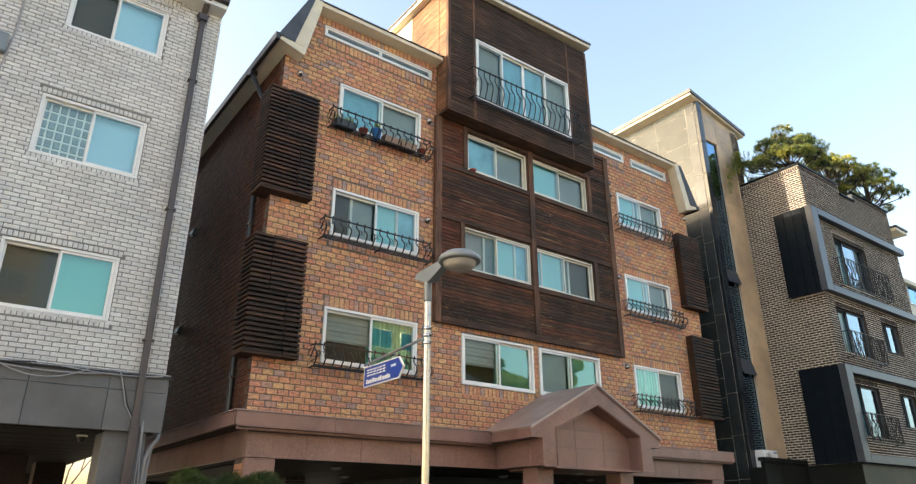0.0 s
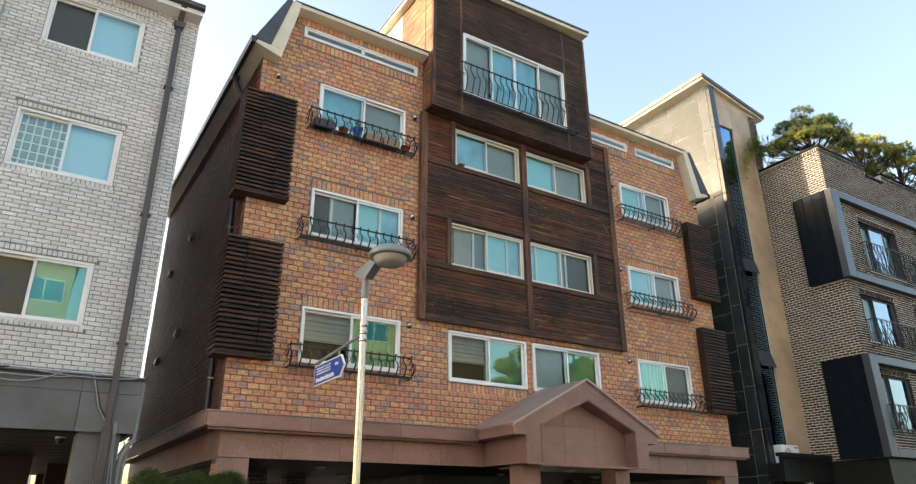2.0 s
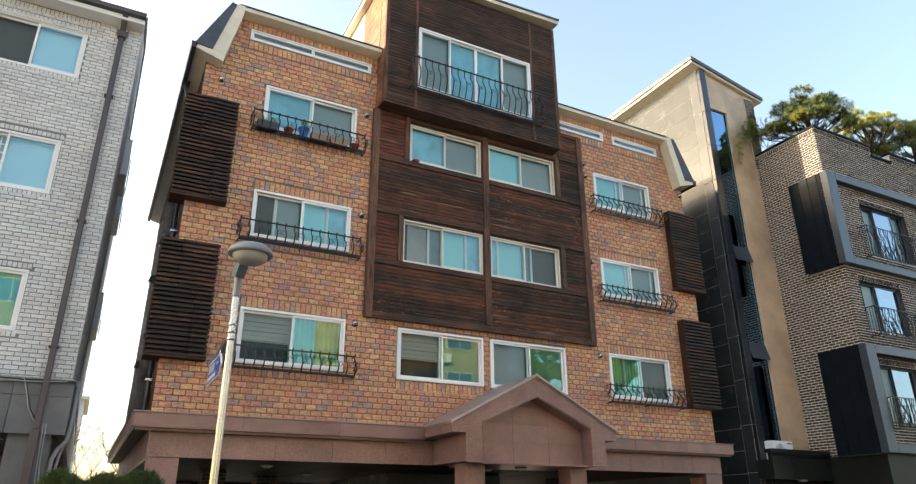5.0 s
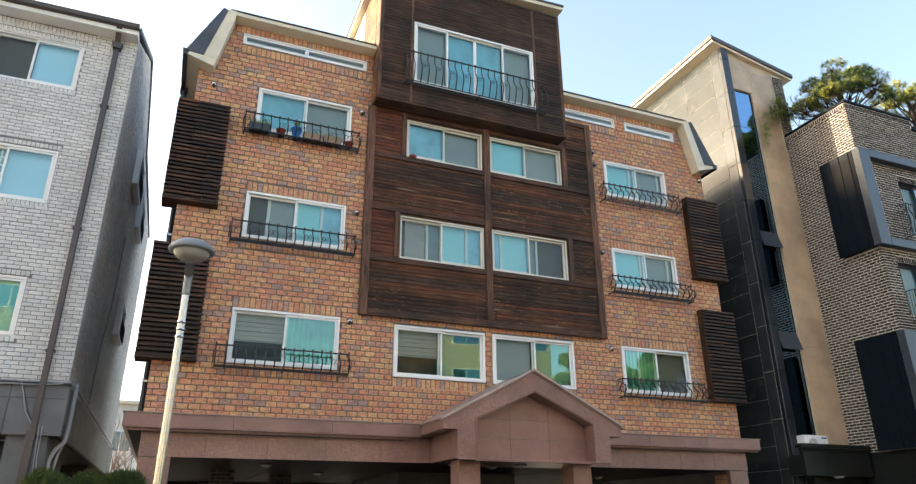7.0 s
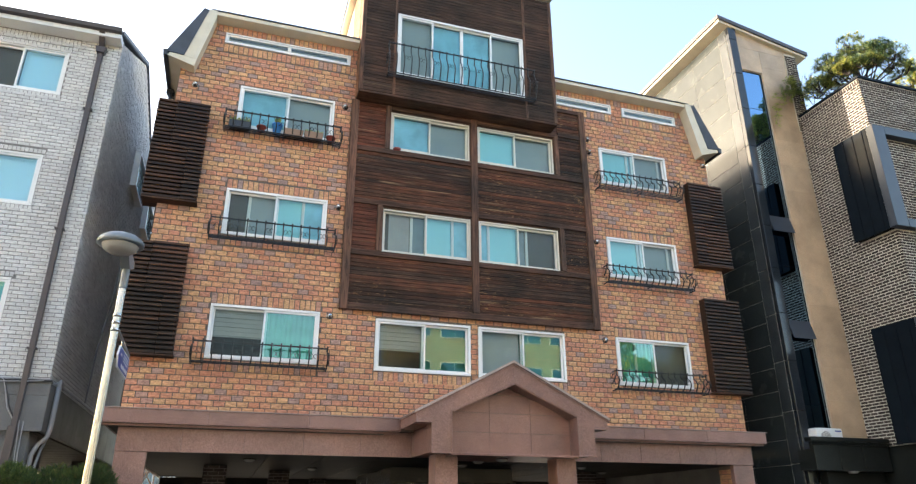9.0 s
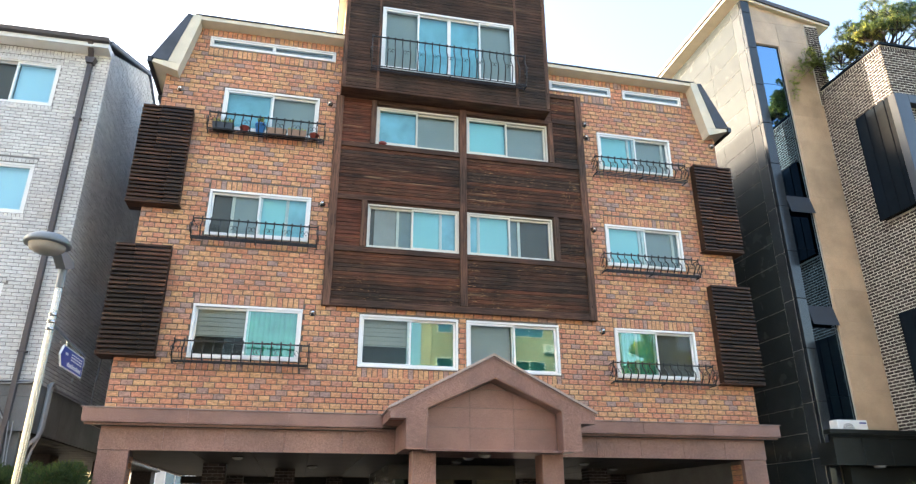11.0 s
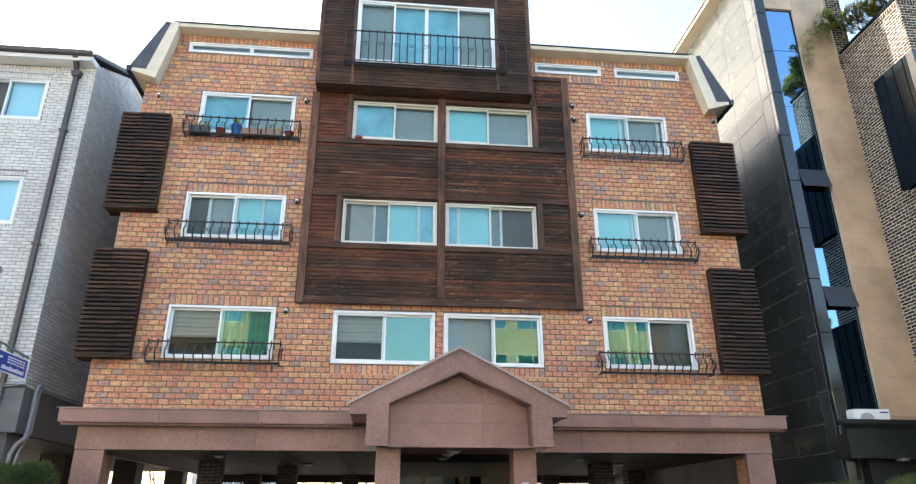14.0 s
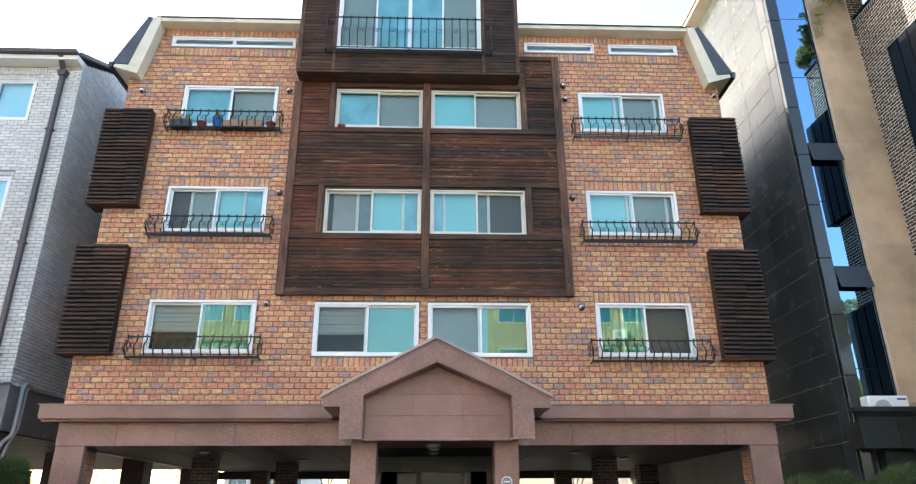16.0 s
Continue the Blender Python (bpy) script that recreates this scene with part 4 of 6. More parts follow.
for sgn, xe, xl in ((1, EL, LG), (-1, ER, RG)):
    part("eave", Geo().cbox(min(xe, xe + sgn * 0.35), max(xe, xe + sgn * 0.35), GY + 0.405, 12.54, 3.21, 3.42, 0.006), M_PINK, porch)
    part("cheek", Geo().cbox(min(xl, xl + sgn * 0.4), max(xl, xl + sgn * 0.4), GY + 0.405, 12.79, 2.66, 3.2, 0.006), M_PINK, porch)
    nrm = Vector((-sgn * 1.1, 0, 2.12)).normalized() * 0.03
    a, b = Vector((xe - sgn * 0.03, GY - 0.03, 3.41)), Vector((12.34, GY - 0.03, 4.53))
    for k in range(3):
        y0, y1 = GY - 0.03 + k * 0.575, GY - 0.03 + (k + 1) * 0.575 - 0.006
        p = [Vector((a.x, y0, a.z)), Vector((b.x, y0, b.z)), Vector((b.x, y0, b.z + 0.035)), Vector((a.x, y0, a.z + 0.035))]
        part("roof_slab", Geo().prism(p[::sgn], (0, y1 - y0, 0)), M_PINKROOF, porch, "weathered granite roof slab, sky sheen in its colour")
    # pale edge strip, the slabs' highlight put into colour, and a fillet below it
    e0, e1 = Vector((xe - sgn * 0.045, 0, 3.40)), Vector((12.34, 0, 4.535))
    for y0, y1, lo, hi, mt, nm in ((GY - 0.05, GY - 0.034, -0.008, 0.045, M_EDGE, "edge_strip"), (GY - 0.022, GY - 0.003, -0.05, -0.015, M_PINK, "fillet")):
        q = [(e0.x, y0, e0.z + lo), (e1.x, y0, e1.z + lo), (e1.x, y0, e1.z + hi), (e0.x, y0, e0.z + hi)]
        part(nm, Geo().prism(q[::sgn], (0, y1 - y0, 0)), mt, porch, "pale slab edge with highlight in its colour" if mt is M_EDGE else "")
    # inner rim round the pediment
    i0, i1 = Vector(((LI if sgn > 0 else RI) - sgn * 0.03, 0, 3.455)), Vector((12.355, 0, 4.095))
    q = [(i0.x, GY - 0.022, i0.z - 0.012), (i1.x, GY - 0.022, i1.z - 0.012), (i1.x, GY - 0.022, i1.z + 0.022), (i0.x, GY - 0.022, i0.z + 0.022)]
    part("fillet", Geo().prism(q[::sgn], (0, 0.02, 0)), M_PINK, porch)
    xi = LI if sgn > 0 else RI
    part("fillet", Geo().cbox(min(xi, xi - sgn * 0.03), max(xi, xi - sgn * 0.03), GY - 0.022, GY - 0.002, 2.67, 3.44, 0.004), M_PINK, porch)
    xo = LG if sgn > 0 else RG
    part("fillet", Geo().cbox(min(xo, xo + sgn * 0.43), max(xo, xo + sgn * 0.43), GY - 0.03, GY + 0.02, 2.63, 2.658, 0.004), M_PINK, porch)
part("soffit", Geo().cbox(LI - 0.02, RI + 0.02, GY + 0.05, 12.8, 2.61, 2.655, 0.006), M_PINK, porch)
part("ridge_fill", Geo().prism([(10.6, GY + 0.41, 3.21), (14.1, GY + 0.41, 3.21), (14.1, GY + 0.41, 3.5), (12.34, GY + 0.41, 4.4), (10.6, GY + 0.41, 3.5)], (0, 1.45, 0)), M_MORTAR, porch)


# ---- louvered screens on the corners ----
def louver(x0, x1, z0, z1, inner, label):
    """A box of dark slats in front of the brick; inner: the side (-1 or 1) of the upright board."""
    t = thing("louver_screen", ((x0 + x1) / 2, 12.86, z0), label, "louver screen", group="louver screens on the brick front")
    yf, yb = 12.62, 12.885
    bx0, bx1 = (x0, x0 + 0.07) if inner < 0 else (x1 - 0.07, x1)
    part("side_board", Geo().cbox(bx0 + (0.03 if inner < 0 else 0.0), bx1 - (0.0 if inner < 0 else 0.03), yf + 0.05, yb, z0 + 0.03, z1 - 0.03, 0.006), M_SLAT, t)
    # black sheet gives the shade between the slats
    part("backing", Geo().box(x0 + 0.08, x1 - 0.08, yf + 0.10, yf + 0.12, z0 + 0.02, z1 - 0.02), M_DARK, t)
    sx0, sx1 = x0, x1
    corner = sx1 if inner < 0 else sx0
    n = int(round((z1 - z0) / 0.098))
    for i in range(n):
        a = z0 + (z1 - z0) * i / n
        b = a + (z1 - z0) / n * 0.62
        cut = sx0 + (sx1 - sx0) * (0.33 if i < n * 0.52 else 0.62)
        if inner > 0:
            cut = sx0 + (sx1 - sx0) * (0.68 if i < n * 0.52 else 0.36)
        cut += rng.uniform(-0.02, 0.02)
        for s, e, dy in ((sx0 + rng.uniform(0, 0.012), cut - 0.004, 0.0), (cut + 0.004, sx1 - rng.uniform(0, 0.012), 0.018)):
            if inner > 0:
                dy = 0.018 - dy
            part("slat", Geo().cbox(s, e, yf + dy, yf + (0.045 if (s < bx1 and inner < 0) or (e > bx0 and inner > 0) else 0.09), a + rng.uniform(-0.003, 0.003), b, 0.008), M_SLAT, t)
        # the slat returns round the corner
        w0, w1 = (corner - 0.09, corner) if inner < 0 else (corner, corner + 0.09)
        part("return_slat", Geo().cbox(w0 + 0.002, w1 + 0.002 if inner < 0 else w1 - 0.002, yf + 0.092, yb + 0.35, a, b, 0.008), M_SLAT, t)
    part("bottom_board", Geo().cbox(x0, x1, yf + 0.02, yb + (0.3 if x0 < 4.6 or x1 > 19.6 else 0), z0 - 0.04, z0 - 0.003, 0.006), M_TRIMWOOD, t)
    return t


louver(4.28, 5.44, 8.02, 10.55, 1, "dark brown slatted timber screen on upper brick corner")
louver(4.28, 5.44, 4.56, 7.02, 1, "dark brown slatted timber screen on lower brick corner")
louver(18.60, 19.78, 7.98, 10.55, -1, "dark brown slatted timber screen under the eave")
louver(18.60, 19.76, 4.46, 7.02, -1, "dark brown slatted timber screen above the granite band")

# ---- wrought iron window guards ----
def bow(x, zt, zb, y, n=9):
    """A bellied bar from the top rail down to the bottom rail."""
    pts = []
    for i in range(n + 1):
        s = i / n
        out = 0.115 * math.sin(math.pi * min(1, max(0, (s - 0.18) / 0.82))) ** 1.3 - 0.03 * math.sin(math.pi * min(1, s / 0.4))
        pts.append((x, y - out, zt + (zb - zt) * s))
    return pts


def guard(x0, x1, zb, zt, y, label, deep=0.24):
    t = thing("window_guard", ((x0 + x1) / 2, y + deep, zb), label, "window guard", group="wrought iron window guards")
    part("top_rail", Geo().cbox(x0, x1, y - 0.015, y + 0.015, zt - 0.015, zt + 0.015, 0.004), M_IRON, t)
    g = Geo()
    for yy in (y - 0.02, y + 0.06, y + 0.14):
        g.cbox(x0, x1, yy - 0.01, yy + 0.01, zb - 0.012, zb + 0.014, 0.003)
    part("bottom_rail", g, M_IRON, t)
    for xx in (x0, x1, (x0 + x1) / 2):
        part("bracket", Geo().cbox(xx - 0.012, xx + 0.012, y - 0.03, y + deep, zb - 0.035, zb - 0.011, 0.003), M_IRON, t)
    for xx in (x0, x1):
        part("top_arm", Geo().cbox(xx - 0.01, xx + 0.01, y + 0.013, y + deep, zt - 0.01, zt + 0.01, 0.003), M_IRON, t)
        sg = Geo()
        for rr, cz, cy in ((0.085, (zt + zb) / 2 + 0.07, y + 0.10), (0.06, (zt + zb) / 2 - 0.09, y + 0.11), (0.11, (zt + zb) / 2 - 0.02, y - 0.02)):
            sg.tube([(xx + (0.03 if xx == x1 else -0.03), cy + rr * math.cos(a * 0.5), cz + rr * math.sin(a * 0.5)) for a in range(12)], 0.008, 5)
        part("end_scroll", sg, M_IRON, t)
    n = int(round((x1 - x0) / 0.195))
    for i in range(n + 1):
        xx = x0 + (x1 - x0) * i / n
        part("baluster", Geo().tube([(xx, y, zt + 0.055), (xx, y, zt + 0.035)] + bow(xx, zt + 0.015, zb, y), [0.010, 0.022] + [0.0145] * 10, 6), M_IRON, t)
    for i in range(n):
        xm = x0 + (x1 - x0) * (i + 0.5) / n
        if i % 2:
            continue
        for sx in (-1, 1):
            zc = zt - (zt - zb) * 0.45
            part("scroll", Geo().tube([(xm + sx * 0.04 + 0.034 * sx * math.cos(a), y - 0.05, zc + 0.05 * math.sin(a)) for a in [k * 0.62 for k in range(9)]], 0.006, 4), M_IRON, t)
    return t


for nm, x0, x1, zb, zt in (("l3", 5.78, 8.52, 10.04, 10.49), ("l2", 5.78, 8.55, 7.26, 7.70), ("l1", 5.78, 8.56, 4.46, 4.89),
                           ("r3", 15.70, 18.36, 9.97, 10.44), ("r2", 15.72, 18.36, 7.20, 7.64), ("r1", 15.72, 18.36, 4.40, 4.84)):
    guard(x0, x1, zb, zt, 12.66, "black wrought iron guard with bellied bars below a window")
guard(9.55, 13.66, 12.06, 12.98, 12.17, "long black wrought iron balcony guard on the wood bay", 0.2)

# ---- vent caps ----
def vent(x, z, y=FY, s=0.78):
    t = thing("wall_vent", (x, y, z), "small round steel vent on the brick wall", "vent", group="round vents on the brick front")
    part("hood", Geo().lathe([(0.075 * s, 0.0), (0.08 * s, 0.03), (0.07 * s, 0.075), (0.04 * s, 0.105), (0.001, 0.115)], (x, y - 0.001, z), 16, '-y'), M_CHROME, t)
    part("flange", Geo().lathe([(0.001, 0.012), (0.10 * s, 0.012), (0.10 * s, -0.02)], (x, y - 0.004, z), 16, '-y'), M_STEEL, t)
    # black block drawn as the shade in the vent's mouth
    part("mouth", Geo().cbox(x - 0.04 * s, x + 0.04 * s, y - 0.088, y - 0.03, z - 0.085 * s, z - 0.03 * s, 0.006), M_DARK, t)
for x, z in ((8.60, 11.24), (8.60, 8.42), (8.58, 5.70), (15.54, 11.52), (15.57, 11.12), (15.58, 8.36), (15.60, 5.65), (4.98, 11.17), (19.42, 11.30)):
    vent(x, z)

def side_vent(y, z):
    t = thing("wall_vent", (4.59, y, z), "black hooded vent on the shaded brick side", "vent", group="vents on the dark side wall")
    part("hood", Geo().prism([(4.595, y - 0.16, z + 0.08), (4.595, y - 0.16, z - 0.08), (4.47, y - 0.16, z - 0.08), (4.50, y - 0.16, z + 0.05)], (0, 0.32, 0)), M_BLACKPIPE, t)
    part("mouth", Geo().lathe([(0.001, -0.06), (0.06, -0.05), (0.07, 0.0), (0.001, 0.0)], (4.52, y - 0.03, z - 0.09), 12), M_CHROME, t)
for y, z in ((18.29, 8.91), (20.91, 8.59), (18.30, 6.17), (20.79, 5.86)):
    side_vent(y, z)

# ---- flower pots on the top guard ----
def pot_plant(x, z, r, h, mat, label, tall=0.18, box=0.0):
    t = thing("flower_pot", (x, 12.72, z), label, "flower pot", group="pots on the window guard")
    if box:
        g = Geo().prism([(x - box * 0.45, 12.62, z), (x + box * 0.45, 12.62, z), (x + box * 0.5, 12.62, z + h), (x - box * 0.5, 12.62, z + h)], (0, 0.18, 0))
        part("planter", g, mat, t)
        part("soil", Geo().box(x - box * 0.46, x + box * 0.46, 12.63, 12.79, z + h, z + h + 0.004), M_EARTH, t)
    else:
        part("planter", Geo().lathe([(0.001, 0), (r * 0.7, 0), (r, h), (r * 1.08, h), (r * 1.08, h + 0.02), (r * 0.9, h + 0.02), (r * 0.88, h - 0.03), (0.001, h - 0.03)], (x, 12.72, z), 16), mat, t)
    rg = random.Random(int(x * 1000))
    g = Geo()
    for i in range(60 if tall else 0):
        a, l = rg.uniform(0, 6.28), tall * rg.uniform(0.4, 1)
        w = rg.uniform(0.1, 0.5)
        bx = x + rg.uniform(-0.45, 0.45) * (box or r)
        p0 = Vector((bx, 12.72 + rg.uniform(-0.03, 0.03), z + h))
        d = Vector((math.cos(a) * w, math.sin(a) * w, 1)).normalized() * l
        s = Vector((-math.sin(a), math.cos(a), 0)) * 0.012
        g.add([p0 - s * 0.3, p0 + d * 0.6 - s, p0 + d, p0 + d * 0.6 + s], [(0, 1, 2, 3)])
    if tall:
        ob = part("leaves", g, M_LEAF, t)
        ob["kind"] = "stuff"
pot_plant(6.12, 10.06, 0.1, 0.17, M_BLACKPIPE, "dark long planter with green seedlings", 0.2, 0.5)
pot_plant(6.62, 10.06, 0.11, 0.12, M_TERRACOTTA, "low dark red flower pot beside a planter", 0.0)
pot_plant(6.98, 10.06, 0.12, 0.24, M_BLUEPOT, "bright blue flower pot with a small plant", 0.26)
pot_plant(7.38, 10.06, 0.1, 0.16, M_BROWNPOT, "brown long planter with bare soil", 0.0, 0.46)
pot_plant(7.86, 10.06, 0.1, 0.17, M_BROWNPOT, "brown long planter with low herbs", 0.12, 0.46)
pot_plant(8.28, 10.06, 0.11, 0.12, M_TERRACOTTA, "low dark red flower pot at the guard's end", 0.06)

# ---- drain pipe of the brick house ----
dp = thing("drainpipe", (4.42, 13.6, 3.47), "black rain pipe on the shaded brick side", "drainpipe")
part("pipe", Geo().tube([(4.28, 14.12, 11.70), (4.29, 14.06, 11.48), (4.42, 13.90, 11.05), (4.50, 13.74, 10.75), (4.52, 13.70, 10.55), (4.52, 13.70, 3.47)], 0.055, 10), M_BLACKPIPE, dp)
part("hopper", Geo().cbox(4.20, 4.38, 14.02, 14.20, 11.52, 11.66, 0.02), M_BLACKPIPE, dp)
for z in (9.5, 7.5, 4.2):
    part("pipe_clip", Geo().cbox(4.455, 4.595, 13.635, 13.765, z, z + 0.05, 0.005), M_STEEL, dp)

# ---- ceiling lamps under the house ----
for x, y in ((7.2, 14.2), (8.9, 17.0), (15.6, 14.6), (17.2, 16.4), (12.3, 13.4), (12.3, 11.9), (12.3, 14.6)):
    zc = 2.61 if y < 12.8 else 2.664
    t = thing("ceiling_lamp", (x, y, zc), "round unlit grey ceiling lamp under the house", "ceiling lamp", group="lamps under the house")
    part("shade", Geo().lathe([(0.001, -0.075), (0.06, -0.07), (0.10, -0.05), (0.13, -0.02)], (x, y, zc), 18), M_LENS, t)
    part("base", Geo().lathe([(0.14, -0.02), (0.14, 0.0)], (x, y, zc), 18), M_SOFFIT, t)

# ---- street lamp and street sign ----
LX, LY = 5.085, 7.66
lamp = thing("street_lamp", (LX, LY, 0), "street lamp with a shiny steel pole and grey round head", "street lamp")
g = Geo()
for a in range(8):  # fluted pole
    ang = a * math.pi / 4
    g.tube([(LX + 0.034 * math.cos(ang), LY + 0.034 * math.sin(ang), 0), (LX + 0.03 * math.cos(ang), LY + 0.03 * math.sin(ang), 4.42)], 0.0185, 8)
part("pole", g, M_STEEL, lamp, "fluted stainless steel pole")
part("sleeve", Geo().lathe([(0.001, 4.40), (0.05, 4.40), (0.054, 4.42), (0.054, 4.80), (0.05, 4.84), (0.001, 4.84)], (LX, LY, 0), 20), M_LAMPGREY, lamp)
part("arm", Geo().prism([(LX - 0.06, LY + 0.26, 4.78), (LX - 0.06, LY - 0.10, 4.66), (LX - 0.06, LY - 0.42, 4.80), (LX - 0.06, LY - 0.60, 4.80), (LX - 0.06, LY - 0.60, 4.88), (LX - 0.06, LY - 0.40, 4.90), (LX - 0.06, LY + 0.20, 4.86)], (0.12, 0, 0)), M_LAMPGREY, lamp)
HC = (LX, LY - 0.74, 4.79)
part("head", Geo().lathe([(0.001, 0.14), (0.10, 0.135), (0.2, 0.10), (0.265, 0.05), (0.285, 0.01), (0.285, -0.02), (0.26, -0.03), (0.225, -0.03)], HC, 32), M_LAMPGREY, lamp)
part("lens", Geo().lathe([(0.225, -0.028), (0.205, -0.085), (0.145, -0.125), (0.06, -0.142), (0.001, -0.144)], HC, 32), M_LENS, lamp, "frosted lamp glass")
part("foot_plate", Geo().lathe([(0.001, 0.03), (0.16, 0.03), (0.17, 0.0)], (LX, LY, 0), 20), M_STEEL, lamp)
sign = thing("street_sign", (LX, LY + 0.08, 3.85), "blue street name sign on a steel arm", "street sign")
for z in (3.82, 3.92, 4.02):
    part("band", Geo().lathe([(0.05, -0.022), (0.058, -0.02), (0.058, 0.02), (0.05, 0.022)], (LX, LY, z), 20), M_CHROME, sign)
    part("bolt", Geo().cbox(LX - 0.015, LX + 0.015, LY - 0.12, LY - 0.07, z - 0.012, z + 0.012, 0.004), M_STEEL, sign)
part("bracket", Geo().cbox(LX - 0.02, LX + 0.02, LY + 0.07, LY + 0.11, 3.78, 4.06, 0.005), M_STEEL, sign)
part("arm", Geo().tube([(LX, LY + 0.10, 3.90), (LX, 9.34, 3.80)], 0.02, 8), M_LAMPGREY, sign)
S0, S1, ZS = 8.22, 9.34, 3.60
plate = [(LX - 0.012, S1, ZS - 0.15), (LX - 0.012, S1, ZS + 0.16), (LX - 0.012, S0 + 0.12, ZS + 0.16), (LX - 0.012, S0, ZS + 0.005), (LX - 0.012, S0 + 0.12, ZS - 0.15)]
part("plate", Geo().prism(plate, (0.024, 0, 0)), M_WHITE, sign, "white sign edge")
sc = lambda p, k: (p[0], 8.79 + (p[1] - 8.79) * (1 - 0.035 * k), ZS + (p[2] - ZS) * (1 - 0.11 * k))
for sx in (-1, 1):
    off = -0.0025 if sx < 0 else 0.0245
    part("face", Geo().prism([(LX - 0.012 + off, *sc(p, 1)[1:]) for p in plate], (0.002, 0, 0)), M_SIGNBLUE, sign, "blue sign face")
    xb = LX + sx * 0.0165
    letter = lambda g: part("lettering", g, M_WHITE, sign, "white lettering bar")
    yy = 9.24
    for w in (0.075, 0.07, 0.075, 0.05, 0.075, 0.075):
        # bars in place of the street's name
        for dz in (0.0, 0.04, 0.08):
            letter(Geo().box(xb - 0.001, xb + 0.001, yy - w, yy, ZS + 0.005 + dz, ZS + 0.025 + dz))
        yy -= w + 0.022
    letter(Geo().box(xb - 0.001, xb + 0.001, 8.42, 8.55, ZS + 0.04, ZS + 0.075))
    yy = 9.25
    for i in range(14):
        w = 0.026 + 0.012 * (i % 3)
        letter(Geo().box(xb - 0.001, xb + 0.001, yy - w, yy, ZS - 0.105, ZS - 0.055 + 0.018 * (i % 4 == 0)))
        yy -= w + 0.012
for y in (8.45, 9.15):
    part("hanger", Geo().cbox(LX - 0.008, LX + 0.008, y - 0.02, y + 0.02, ZS + 0.15, 3.87 - (y - 8.0) * 0.05, 0.003), M_STEEL, sign)

# ---- white brick house ----
GF = 13.27
grey = thing("white_brick_house", (0, 20, 0), "white brick apartment house on grey stone stilts, dark gutter", "building")
GWIN = [(0.30, 2.10, 10.53, 11.74), (0.24, 2.08, 7.72, 8.97), (0.20, 2.06, 4.86, 6.09),
        (-4.2, -2.3, 10.56, 11.76), (-4.2, -2.3, 7.72, 8.97), (-4.2, -2.3, 4.86, 6.09)]
GX = 3.17
g = Geo()
cells(g, (0, GF + 0.012, 0), (1, 0, 0), (0, -1, 0), -9.0, GX - 0.012, 3.95, 12.25, GWIN, 0.25)
gwall = part("wall", g, M_GREYMORTAR, grey, "white glazed brick with grey joints")
prof = [(GF + 0.27, 3.95), (27.6, 3.95), (27.6, 12.55), (20.0, 12.6), (16.6, 13.86), (GF + 0.27, 12.32)]
gside = part("wall", Geo().prism([(GX - 0.012, y, z) for y, z in prof], (-0.25, 0, 0)), M_GREYMORTAR, grey, "white brick side wall in shade")
part("wall", Geo().box(-9, -8.8, GF + 0.27, 27.6, 3.95, 12.2), M_GREYMORTAR, grey)
part("wall", Geo().box(-8.8, GX - 0.27, 27.4, 27.6, 3.95, 12.5), M_GREYMORTAR, grey)
part("floor_slab", Geo().box(-9, GX - 0.02, GF + 0.05, 27.5, 3.05, 3.94), M_GREYSTONE, grey)
roofp = [(GF - 0.30, 12.35), (16.6, 13.98), (20.05, 12.70), (27.7, 12.66), (27.7, 12.57), (20.0, 12.61), (16.6, 13.87), (GF - 0.28, 12.265)]
part("roof", Geo().prism([(GX + 0.02, y, z) for y, z in roofp], (-12.2, 0, 0)), M_ROOF, grey)
part("verge", Geo().prism([(GX + 0.04, y, z + 0.03) for y, z in roofp], (-0.018, 0, 0)), M_GUTTER, grey, "thin dark verge trim")
part("eave_soffit", Geo().prism([(GX, GF - 0.34, 12.12), (GX, GF + 0.0, 12.10), (GX, GF + 0.0, 12.26), (GX, GF - 0.34, 12.26)], (-12.2, 0, 0)), M_PVC, grey, "off-white boxed eave")
part("gutter", Geo().prism([(GX + 0.01, GF - 0.45, 12.25), (GX + 0.01, GF - 0.345, 12.23), (GX + 0.01, GF - 0.32, 12.345), (GX + 0.01, GF - 0.47, 12.345)], (-12.2, 0, 0)), M_GUTTER, grey, "brown rain gutter")
window(gwall, *GWIN[0], GF + 0.06, [(0, 0.48, "dark", 1), (0.46, 1, "pale", 0)], frame_mat=M_PVC)
window(gwall, *GWIN[1], GF + 0.06, [(0, 0.5, "block", 1), (0.48, 1, "pale", 0)], frame_mat=M_PVC)
window(gwall, *GWIN[2], GF + 0.06, [(0, 0.5, "dark", 1), (0.48, 1, "teal", 0)], frame_mat=M_PVC, mirror=(1,))
for w in GWIN[3:]:
    window(gwall, *w, GF + 0.06, [(0, 0.5, "dark", 1), (0.48, 1, "teal", 0)], frame_mat=M_PVC)
